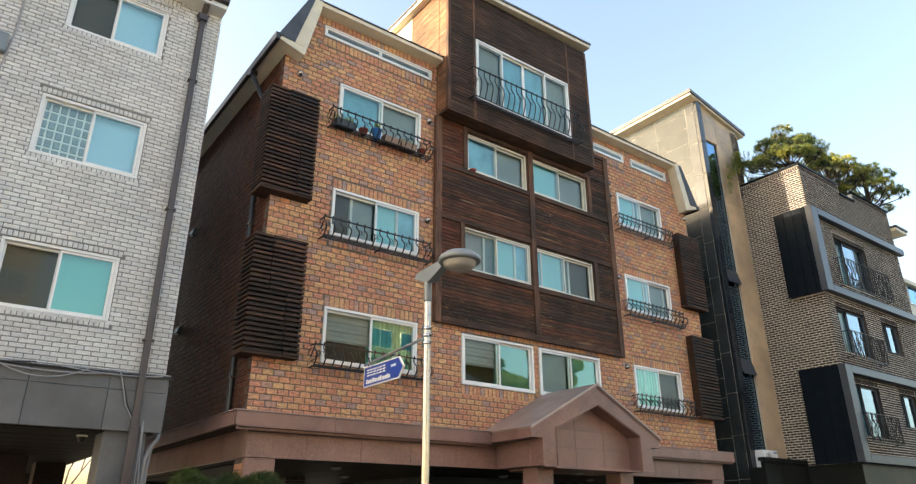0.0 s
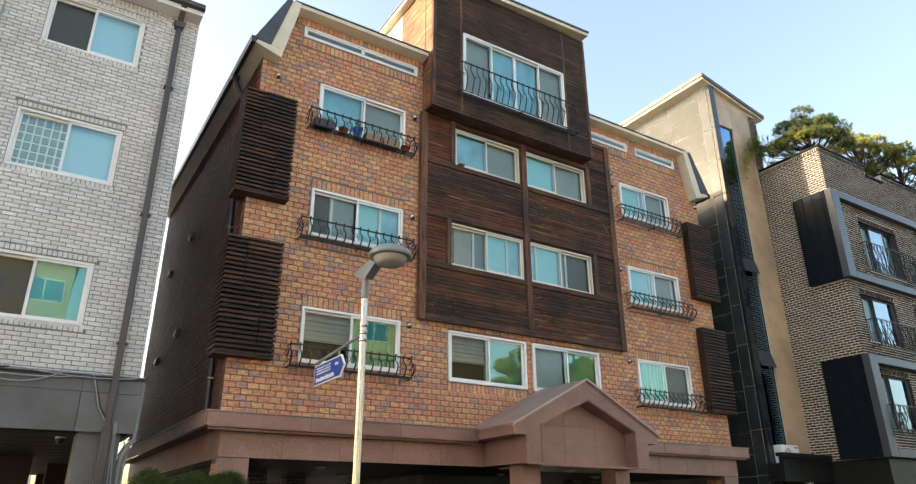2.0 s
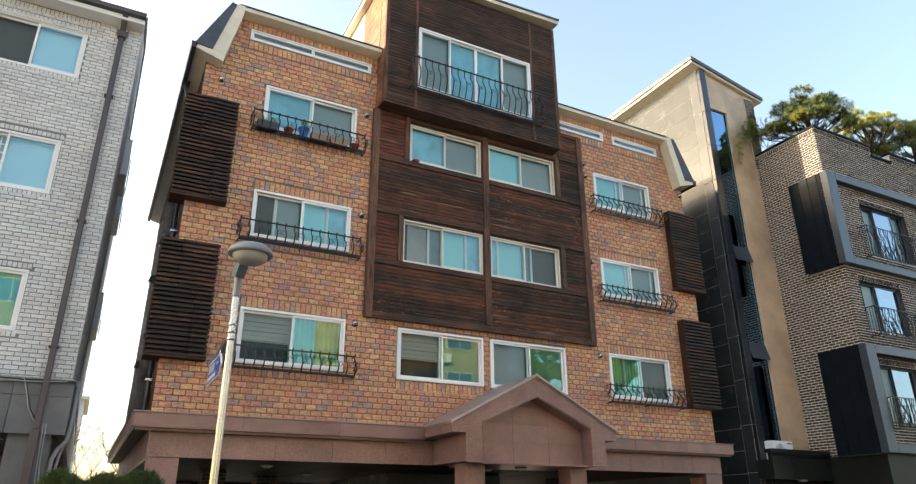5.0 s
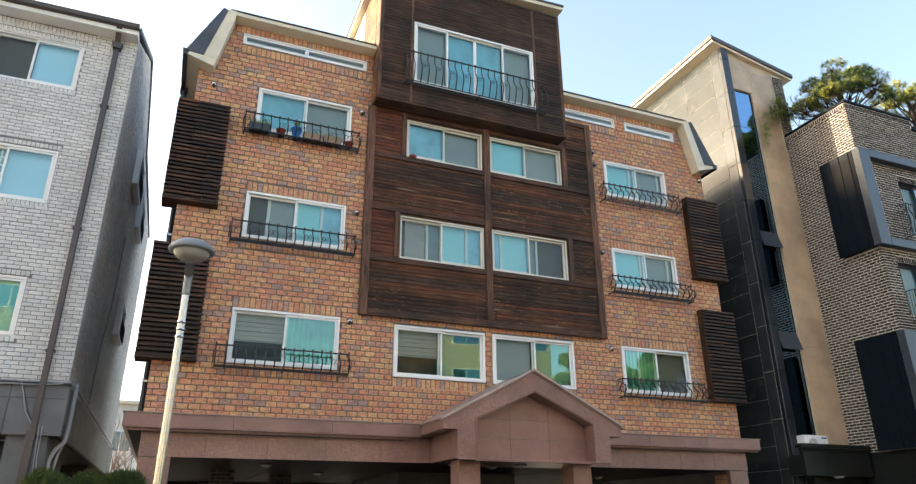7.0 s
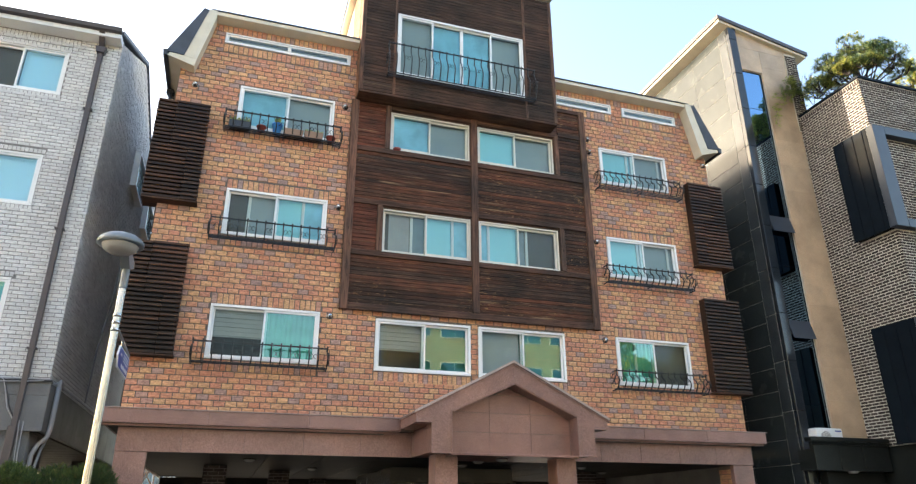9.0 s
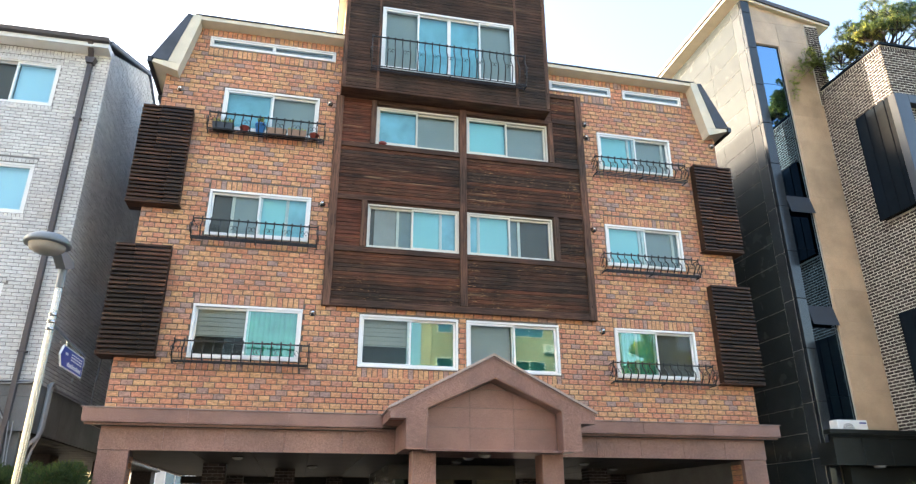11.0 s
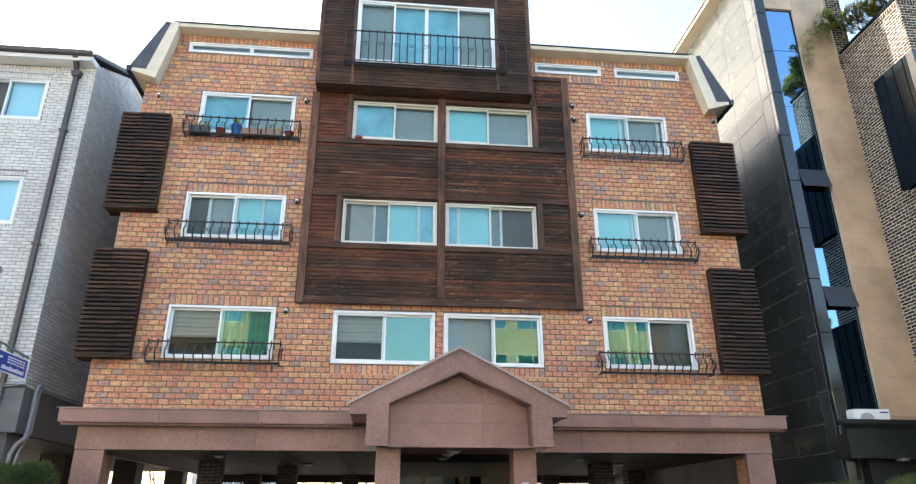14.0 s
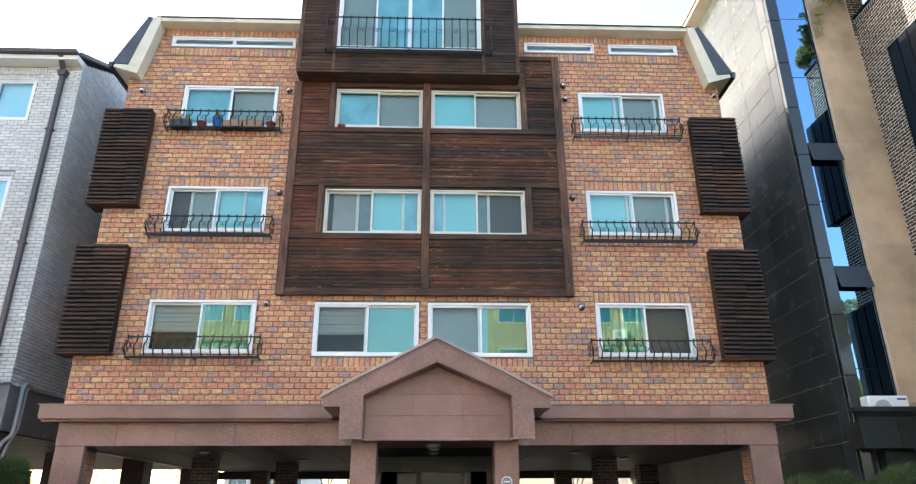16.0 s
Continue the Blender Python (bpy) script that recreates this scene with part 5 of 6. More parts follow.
for y0, z0, z1 in ((17.4, 10.35, 11.45), (20.4, 10.2, 11.3), (20.0, 6.6, 7.7)):
    g = Geo()
    for a, b, c, d in ((y0, y0 + 1.6, z1 - 0.06, z1), (y0, y0 + 1.6, z0, z0 + 0.06), (y0, y0 + 0.06, z0 + 0.06, z1 - 0.06), (y0 + 1.54, y0 + 1.6, z0 + 0.06, z1 - 0.06)):
        g.cbox(GX - 0.02, GX + 0.16, a, b, c, d, 0.005)
    w = part("side_window", g, M_PVC, gside)
    part("pane", Geo().box(GX + 0.05, GX + 0.06, y0 + 0.06, y0 + 1.54, z0 + 0.06, z1 - 0.06), M_SKYTEAL, w)
    for i in range(8):
        part("bar", Geo().tube([(GX + 0.2, y0 + 0.1 + i * 0.2, z0), (GX + 0.2, y0 + 0.1 + i * 0.2, z0 + 0.5)], 0.01, 5), M_IRON, w)
    part("bar", Geo().tube([(GX + 0.2, y0, z0 + 0.5), (GX + 0.2, y0 + 1.6, z0 + 0.5)], 0.012, 5), M_IRON, w)
# stone band and stilts
gband = part("stone_band", Geo().box(-9, GX - 0.04, GF - 0.01, GF + 0.04, 3.06, 3.93), M_MORTAR, grey, "grey granite band")
xs = [-9.0, -7.6, -6.2, -4.8, -3.4, -2.0, -0.35, 1.05, 2.25, GX + 0.06]
for a, b in zip(xs, xs[1:]):
    part("stone_panel", Geo().cbox(a + 0.004, b - 0.004, GF - 0.06, GF - 0.01, 3.02, 3.70, 0.005), M_GREYSTONE, gband)
    part("stone_panel", Geo().cbox(a + 0.004, b - 0.004, GF - 0.06, GF - 0.01, 3.706, 3.95, 0.005), M_GREYSTONE, gband)
for i in range(9):
    y = GF - 0.055 + i * 1.62
    part("stone_panel", Geo().cbox(GX - 0.02, GX + 0.055, y, y + 1.61, 3.02, 3.95, 0.005), M_GREYSTONE, gband, "grey stone side panel in shade")
part("ledge", Geo().cbox(-9, GX + 0.08, GF - 0.085, GF + 0.0, 3.952, 3.985, 0.006), M_GREYSTONE, gband)
part("column", Geo().cbox(2.32, 3.02, GF + 0.05, GF + 0.7, 0, 3.05, 0.02), M_GREYSTONE, grey, "grey stone stilt")
part("column", Geo().cbox(-5.6, -4.9, GF + 0.05, GF + 0.7, 0, 3.05, 0.02), M_GREYSTONE, grey)
for cx, cy in ((1.2, 19.0), (2.35, 21.5), (-1.6, 20.0), (2.35, 27.0)):
    part("column", Geo().box(cx, cx + 0.7, cy, cy + 0.7, 0, 3.05), M_DARKBRICK, grey, "dark brick stilt")
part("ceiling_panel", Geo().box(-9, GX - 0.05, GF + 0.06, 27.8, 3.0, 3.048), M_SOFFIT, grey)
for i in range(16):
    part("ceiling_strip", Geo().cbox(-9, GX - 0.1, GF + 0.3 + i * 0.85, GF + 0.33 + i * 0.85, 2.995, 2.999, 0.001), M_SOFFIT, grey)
# its downpipe and cables
dp = thing("downpipe", (2.78, GF, 0), "brown square rain pipe on the white brick", "drainpipe")
part("pipe", Geo().cbox(2.70, 2.81, GF - 0.13, GF - 0.02, 3.1, 11.82, 0.012), M_PIPE, dp)
part("pipe", Geo().cbox(2.68, 2.83, GF - 0.22, GF - 0.09, 0.0, 3.1, 0.012), M_PIPE, dp)
part("hopper", Geo().prism([(2.635, GF - 0.18, 11.92), (2.875, GF - 0.18, 11.92), (2.835, GF - 0.18, 11.77), (2.675, GF - 0.18, 11.77)], (0, 0.17, 0)), M_PIPE, dp)
part("pipe", Geo().prism([(2.695, GF - 0.42, 12.28), (2.815, GF - 0.42, 12.28), (2.815, GF - 0.14, 11.92), (2.695, GF - 0.14, 11.92)], (0, 0.06, 0)), M_PIPE, dp)
for z in (10.2, 7.2, 4.6):
    part("pipe_clip", Geo().cbox(2.665, 2.845, GF - 0.14, GF - 0.001, z, z + 0.04, 0.004), M_PIPE, dp)
cab = thing("cable_bundle", (2.5, GF - 0.1, 3.95), "grey cables slung along the stone band", "cables")
def sag(x0, x1, z0, z1, dip, y, n=14):
    return [(x0 + (x1 - x0) * i / n, y, z0 + (z1 - z0) * i / n - dip * 4 * (i / n) * (1 - i / n)) for i in range(n + 1)]
part("cable", Geo().tube(sag(0.0, 2.5, 4.03, 4.0, 0.12, GF - 0.1), 0.014, 6), M_CABLE, cab)
part("cable", Geo().tube(sag(0.45, 1.9, 4.02, 4.0, 0.22, GF - 0.12), 0.012, 6), M_CABLE, cab)
part("cable", Geo().tube(sag(-1.8, 1.1, 4.03, 4.02, 0.09, GF - 0.11), 0.013, 6), M_BLACKPIPE, cab)
part("cable", Geo().tube(sag(1.3, 3.1, 4.02, 3.99, 0.06, GF - 0.115), 0.011, 6), M_CABLE, cab)
part("cable", Geo().tube(sag(-4.0, 3.24, 4.05, 4.02, 0.015, GF - 0.085), 0.012, 6), M_CABLE, cab)
part("cable", Geo().tube([(2.33, GF - 0.1, 4.0), (2.44, GF - 0.11, 3.92), (2.50, GF - 0.09, 3.75), (2.60, GF - 0.08, 3.45), (2.72, GF - 0.08, 3.25)], 0.010, 6), M_BLACKPIPE, cab)
part("cable", Geo().tube(sag(-4.0, 3.25, 4.02, 3.99, 0.03, GF - 0.1), 0.02, 6), M_BLACKPIPE, cab)
part("cable", Geo().tube([(2.30, GF - 0.1, 4.02), (2.40, GF - 0.11, 3.98), (2.46, GF - 0.1, 3.80), (2.56, GF - 0.085, 3.45), (2.72, GF - 0.075, 3.2)], 0.012, 6), M_CABLE, cab)
part("cable", Geo().tube([(2.9, GF - 0.1, 3.2), (2.92, GF - 0.12, 2.6), (3.0, GF - 0.1, 1.8), (3.02, GF - 0.1, 0.5)], 0.012, 6), M_CABLE, cab)
part("cable", Geo().tube([(2.86, GF - 0.23, 3.2), (2.9, GF - 0.12, 2.3), (2.96, GF - 0.1, 1.4)], 0.01, 6), M_CABLE, cab)
cp = thing("cable_conduit", (3.270, GF, 0), "two grey plastic conduits bending round the stone corner", "conduit")
part("pipe", Geo().tube([(3.250, GF + 0.75, 4.0), (3.280, GF + 0.45, 4.06), (3.285, GF + 0.33, 3.95), (3.285, GF + 0.33, 3.2), (3.270, GF + 0.32, 2.95), (3.15, GF + 0.25, 2.8), (3.08, GF + 0.22, 2.6), (3.08, GF + 0.22, 0.0)], 0.045, 8), M_CABLE, cp)
part("pipe", Geo().tube([(3.250, GF + 0.9, 3.98), (3.280, GF + 0.6, 4.05), (3.280, GF + 0.5, 3.9), (3.280, GF + 0.48, 3.1), (3.190, GF + 0.36, 2.7), (3.16, GF + 0.3, 2.4), (3.16, GF + 0.3, 0.0)], 0.03, 8), M_CABLE, cp)
part("cable", Geo().tube([(3.250, GF + 0.3, 4.0), (3.280, 16.0, 4.0), (3.260, 22.0, 3.98), (3.250, 27.0, 4.0)], 0.025, 6), M_CABLE, cp)
part("cable", Geo().tube([(3.210, 17.0, 4.1), (3.210, 17.2, 5.5), (3.210, 18.0, 7.0), (3.210, 18.2, 9.0)], 0.02, 6), M_CABLE, cp)
wb = thing("wall_box", (-0.52, GF, 9.45), "small dark electrical box on the white brick", "meter box")
part("case", Geo().cbox(-0.72, -0.48, GF - 0.16, GF - 0.003, 9.45, 9.85, 0.02), M_LAMPGREY, wb)
part("conduit", Geo().tube([(-0.42, GF - 0.02, 12.2), (-0.42, GF - 0.02, 10.0), (-0.5, GF - 0.02, 9.0), (-0.5, GF - 0.02, 8.0)], 0.018, 6), M_CABLE, wb)


# ---- stone tower house next door ----
tower = thing("stone_tower_house", (23, 17, 0), "narrow stair tower in dark polished and beige stone with overhanging roof", "building")
TX, TY = 21.30, 12.95
tside = part("wall", Geo().box(TX + 0.007, TX + 0.3, TY + 0.05, 22.0, 0, 16.94), M_LIGHTMORTAR, tower, "dark polished stone side wall")
zs = [0.10 + i * 0.66 for i in range(27)]
for j, (a, b) in enumerate(zip(zs, zs[1:])):
    b = min(b, 16.94)
    for y0, y1 in ((TY + 0.45, TY + 1.90), (TY + 1.90, TY + 3.75), (TY + 3.75, TY + 5.60), (TY + 5.60, 22.0)):
        part("stone_panel", Geo().cbox(TX, TX + 0.04, y0 + 0.0045, y1 - 0.0045, a + 0.0045, b - 0.0045, 0.003), M_DARKSTONE, tside)
# front: blue-grey pilaster, window strip, beige stone
tfront = part("wall", cells(Geo(), (0, TY + 0.03, 0), (1, 0, 0), (0, -1, 0), TX + 0.3, 24.1, 0, 16.26, [(21.64, 22.49, 3.3, 15.36)], 0.27), M_LIGHTMORTAR, tower, "beige stone front")
zs = [0.02 + i * 1.37 for i in range(14)]
for a, b in zip(zs, zs[1:]):
    part("pilaster_stone", Geo().cbox(TX - 0.002, 21.60, TY - 0.10, TY + 0.045, a + 0.005, min(b, 16.93) - 0.005, 0.008), M_BLUESTONE, tfront, "blue-grey polished stone")
    part("corner_stone", Geo().cbox(TX - 0.004, TX + 0.04, TY + 0.055, TY + 0.443, a + 0.005, min(b, 16.94) - 0.005, 0.006), M_CORNERSTONE, tside, "plain grey corner strip")
    part("jamb_stone", Geo().cbox(21.604, 21.638, TY - 0.02, TY + 0.29, a + 0.005, min(b, 16.5) - 0.005, 0.006), M_DARKSTONE, tfront)
zs = [2.6 + i * 0.93 for i in range(16)]
for j, (a, b) in enumerate(zip(zs, zs[1:])):
    b = min(b, 16.26)
    for x0, x1 in ((22.535, 23.58 if a > 13.2 else 23.67),):
        part("stone_panel", Geo().cbox(x0 + 0.002, x1 - 0.002, TY - 0.01, TY + 0.03, a + 0.002, b - 0.002, 0.002), M_BEIGE, tfront)
part("stone_panel", Geo().cbox(21.642, 22.53, TY - 0.01, TY + 0.03, 15.37, 16.258, 0.003), M_BEIGE, tfront)
part("stone_trim", Geo().cbox(22.492, 22.533, TY - 0.022, TY + 0.28, 2.6, 15.36, 0.006), M_BEIGE, tfront)
stripw = part("window_strip", Geo().cbox(21.641, 21.665, TY + 0.045, TY + 0.15, 3.3, 15.34, 0.005).cbox(22.465, 22.489, TY + 0.045, TY + 0.15, 3.3, 15.34, 0.005), M_PANEL, tower, "tall reflective stair window strip")
segs = [(3.32, 4.3), (4.3, 6.3), (6.7, 8.4), (8.4, 9.6), (10.0, 12.0), (12.0, 13.9), (13.9, 15.34)]
for a, b in segs:
    part("pane", Geo().box(21.665, 22.465, TY + 0.06, TY + 0.07, a + 0.008, b - 0.008), M_MIRRORGLASS, stripw, "bluish reflective glass")
    part("mullion", Geo().cbox(21.665, 22.465, TY + 0.055, TY + 0.10, b - 0.008, b + 0.008, 0.003), M_PANEL, stripw)
part("dark_back", Geo().box(21.665, 22.465, TY + 0.25, TY + 0.27, 3.3, 15.34), M_DARK, stripw)
for a in (6.3, 9.6):
    vent_sash = Geo().prism([(21.67, TY - 0.12, a - 0.14), (22.46, TY - 0.12, a - 0.14), (22.46, TY + 0.03, a + 0.42), (21.67, TY + 0.03, a + 0.42)], (0, 0.03, 0.01))
    part("awning_sash", vent_sash, M_BLUEMETAL, stripw, "tilted awning window")
    # black sheet painted as shade behind the tilted sash
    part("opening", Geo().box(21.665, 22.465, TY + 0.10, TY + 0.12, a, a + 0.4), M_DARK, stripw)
# mono-pitch roof
def troof(x, h):
    return h - 0.2 * (x - 20.5)
pts = lambda x0, x1, lo, hi, y: [(x0, y, troof(x0, lo)), (x1, y, troof(x1, lo)), (x1, y, troof(x1, hi)), (x0, y, troof(x0, hi))]
part("roof", Geo().prism(pts(20.93, 24.45, 17.125, 17.215, 12.815), (0, 9.4, 0)), M_CREAM, tower, "cream boxed eave")
part("roof_edge", Geo().prism(pts(20.88, 24.5, 17.217, 17.36, 12.765), (0, 9.5, 0)), M_GUTTER, tower, "dark metal roof edge")
part("wall", Geo().prism([(21.58, TY - 0.01, 16.262), (24.05, TY - 0.01, 16.262), (24.05, TY - 0.01, 16.40), (21.58, TY - 0.01, 16.90)], (0, 0.25, 0)), M_BEIGE, tower)
bcol = part("brick_pier", Geo().box(23.60, 24.06, TY - 0.04, 13.6, 13.3, 16.39), M_LIGHTMORTAR, tower, "dark brick pier")

# base canopy with the outdoor unit
canopy = thing("stone_canopy", (22, 12.4, 0), "dark stone entrance canopy box beside the tower", "canopy")
part("cap", Geo().cbox(20.98, 23.6, 12.22, 12.46, 3.26, 3.37, 0.012), M_BLACKSTONE, canopy)
part("moulding", Geo().prism([(21.0, 12.235, 3.258), (21.0, 12.27, 3.18), (21.0, 12.298, 3.18), (21.0, 12.298, 3.258)], (2.6, 0, 0)), M_BLACKSTONE, canopy)
for x0, x1 in ((21.08, 21.9), (21.9, 22.7), (22.7, 23.6)):
    part("stone_panel", Geo().cbox(x0 + 0.004, x1 - 0.004, 12.30, 12.44, 2.54, 3.258, 0.006), M_BLACKSTONE, canopy)
part("deck", Geo().box(21.1, 23.6, 12.445, TY - 0.07, 2.56, 3.08), M_BLACKSTONE, canopy)
part("support", Geo().box(21.66, 23.6, 12.6, TY - 0.07, 0, 2.55), M_BLACKSTONE, canopy)
cl = thing("ceiling_lamp", (22.3, 12.36, 2.54), "flat round lamp under the stone canopy", "ceiling lamp", group="lamps under the house")
part("shade", Geo().lathe([(0.001, -0.06), (0.12, -0.05), (0.14, 0.0)], (22.3, 12.36, 2.539), 18), M_LENS, cl)
ac = thing("air_conditioner", (21.95, 12.7, 3.08), "white outdoor air conditioner unit on the stone canopy", "air conditioner")
part("case", Geo().cbox(21.52, 22.40, 12.55, 12.85, 3.083, 3.64, 0.02), M_WHITE, ac)
part("fan_grille", Geo().lathe([(0.001, 0.012), (0.05, 0.012), (0.17, 0.008), (0.185, -0.005)], (21.82, 12.548, 3.38), 24, '-y'), M_CABLE, ac)
g = Geo()
for r in (0.06, 0.1, 0.14, 0.18):
    g.tube([(21.82 + r * math.cos(a * 0.3927), 12.53, 3.38 + r * math.sin(a * 0.3927)) for a in range(16)], 0.005, 4, closed=True)
part("fan_guard", g, M_WHITE, ac)
part("maker_mark", Geo().box(22.15, 22.35, 12.545, 12.551, 3.55, 3.585), M_SIGNBLUE, ac, "blue maker mark bar")

# ---- dark brick house on the corner ----
NX, NY, NT = 23.68, 10.55, 13.82
nb = thing("dark_brick_house", (28, 13, 0), "dark brick house with black metal bays and light mortar joints", "building")
NWIN = [(25.25, 27.75, 9.45, 11.30), (24.25, 26.40, 6.85, 8.45), (27.70, 29.10, 7.30, 8.45), (24.15, 26.15, 4.05, 5.78), (27.75, 29.15, 4.55, 5.78)]
g = Geo()
NOTCH = (26.72, 27.85, 13.44, NT)
cells(g, (0, NY + 0.012, 0), (1, 0, 0), (0, -1, 0), NX + 0.012, 31.0, 3.2, NT, NWIN + [NOTCH], 0.25)
nwall = part("wall", g, M_LIGHTMORTAR, nb, "dark brick with pale joints")
nside = part("wall", Geo().box(NX + 0.012, NX + 0.25, NY + 0.264, TY + 4, 3.2, NT), M_LIGHTMORTAR, nb, "dark brick side wall")
part("wall", Geo().box(30.75, 31.0, NY + 0.264, 17, 3.2, NT), M_LIGHTMORTAR, nb)
part("wall", Geo().box(NX + 0.25, 30.75, 16.75, 17, 3.2, NT), M_LIGHTMORTAR, nb)
part("roof_deck", Geo().box(NX + 0.25, 30.75, NY + 0.264, 16.75, 13.0, 13.2), M_EARTH, nb)
for a, b, z in ((27.87, 31.05, NT), (26.68, 27.845, 13.44)):
    part("coping", Geo().cbox(a, b, NY - 0.05, NY + 0.3, z + 0.001, z + 0.09, 0.01), M_PANEL, nb, "black metal coping")
part("coping", Geo().cbox(NX - 0.03, 26.72, NY - 0.04, NY + 0.3, NT + 0.001, NT + 0.09, 0.01).cbox(NX - 0.03, NX + 0.3, NY + 0.302, TY + 4, NT + 0.001, NT + 0.09, 0.01), M_PANEL, nb, "black metal coping")
for i, (x0, x1, z0, z1) in enumerate(NWIN):
    for a, b, c, d in ((x0, x0 + 0.014, z0 + 0.014, z1 - 0.014), (x1 - 0.014, x1, z0 + 0.014, z1 - 0.014), (x0, x1, z0, z0 + 0.013), (x0, x1, z1 - 0.013, z1)):
        part("reveal", Geo().box(a, b, NY - 0.003, NY + 0.084, c, d), M_DARKBRICK, nwall)
    window(nwall, x0, x1, z0, z1, NY + 0.12, [(0, 0.34, "grey", 1), (0.32, 0.74, "blue", 0), (0.72, 1, "grey", 1)] if i == 0 else [(0, 0.44, "grey", 1), (0.42, 1, "blue", 0)], frame_mat=M_BLUEMETAL, fw=0.04, mirror=(1,), mirror_glass=M_SKYGLASS)
# metal bays wrapping the corner
def bay(y1, z0, z1, band, top=True):
    x0, yf = 23.46, NY - 0.22
    b = part("metal_bay", Geo().box(x0 + 0.02, NX + 0.0, yf + 0.02, y1 - 0.02, z0 + 0.02, z1 - 0.02), M_PANEL, nb, "black standing-seam metal bay")
    n = 4
    for i in range(n):
        a, c = yf + 0.03 + (y1 - yf - 0.03) * i / n, yf + 0.03 + (y1 - yf - 0.03) * (i + 1) / n
        part("metal_sheet", Geo().cbox(x0, x0 + 0.02, a + 0.006, c - 0.006, z0, z1, 0.004), M_PANEL, b)
        part("seam", Geo().cbox(x0 - 0.02, x0 + 0.01, c - 0.006, c + 0.006, z0, z1, 0.002), M_PANEL, b)
    part("front_edge", Geo().cbox(x0 - 0.01, NX + 0.22, yf - 0.01, NY - 0.001, z0, z1, 0.008), M_BLUEMETAL, b, "blue-grey metal edge")
    part("top_band", Geo().cbox(NX + 0.225, 31.1, yf - 0.01, NY - 0.001, z1 - band, z1, 0.008), M_BLUEMETAL, b)
    part("bottom_band", Geo().cbox(NX + 0.225, 31.1, yf - 0.01, NY - 0.001, z0, z0 + band, 0.008), M_BLUEMETAL, b)
bay(11.73, 8.85, 12.04, 0.26)
bay(11.88, 3.2, 6.30, 0.26)
part("eave", Geo().cbox(31.02, 32.1, 10.35, 15.0, 12.95, 13.1, 0.02), M_CREAM, nb, "cream eave of the rear roof")
part("roof_edge", Geo().cbox(31.02, 32.16, 10.3, 15.0, 13.102, 13.2, 0.02), M_GUTTER, nb)
def art_guard(x0, x1, z0, z1, y):
    t = thing("balcony_guard", ((x0 + x1) / 2, y + 0.3, z0), "black iron balcony guard with winding branch pattern", "window guard", group="balcony guards on the dark brick house")
    for z in (z0, z1):
        part("rail", Geo().cbox(x0, x1, y - 0.012, y + 0.012, z - 0.012, z + 0.012, 0.003), M_IRON, t)
    for x in (x0, x1):
        for z in (z0, z1):
            part("side_rail", Geo().cbox(x - 0.01, x + 0.01, y + 0.013, NY - 0.003, z - 0.012, z + 0.012, 0.003), M_IRON, t)
        part("post", Geo().cbox(x - 0.012, x + 0.012, y - 0.014, y + 0.014, z0 + 0.013, z1 - 0.013, 0.003), M_IRON, t)
        for k in range(3):
            part("side_bar", Geo().tube([(x, y + 0.08 + k * 0.08, z0), (x, y + 0.08 + k * 0.08, z1)], 0.008, 5), M_IRON, t)
    rg = random.Random(int(x0 * 10 + z0))
    g = Geo()
    n = int((x1 - x0) / 0.095)
    for i in range(n):
        x = x0 + (x1 - x0) * (i + 0.5) / n
        p = [(x + rg.uniform(-0.12, 0.12) * (0 < k < 5), y, z0 + (z1 - z0) * k / 5) for k in range(6)]
        g.tube(p, 0.0125, 5)
    part("branchwork", g, M_IRON, t)
for x0, x1, z0, z1 in ((24.78, 28.45, 9.25, 10.30), (24.15, 26.6, 6.6, 7.5), (24.0, 26.3, 3.85, 4.75)):
    art_guard(x0, x1, z0, z1, NY - 0.34)
part("stone_base", Geo().box(NX, 31.0, NY + 0.0, 17, 0, 3.19), M_BLACKSTONE, nb, "dark stone ground floor")

# ---- trees ----
def tuft(g, c, r, rg, n, up=0.35, w=0.02):
    for i in range(n):
        d = Vector((rg.gauss(0, 1), rg.gauss(0, 1), rg.gauss(up, 0.8))).normalized()
        s = d.orthogonal().normalized() * w
        l = r * rg.uniform(0.6, 1.15)
        p = c + d * r * 0.1
        g.add([p - s, p + s, p + d * l + s * 0.35, p + d * l - s * 0.35], [(0, 1, 2, 3)])


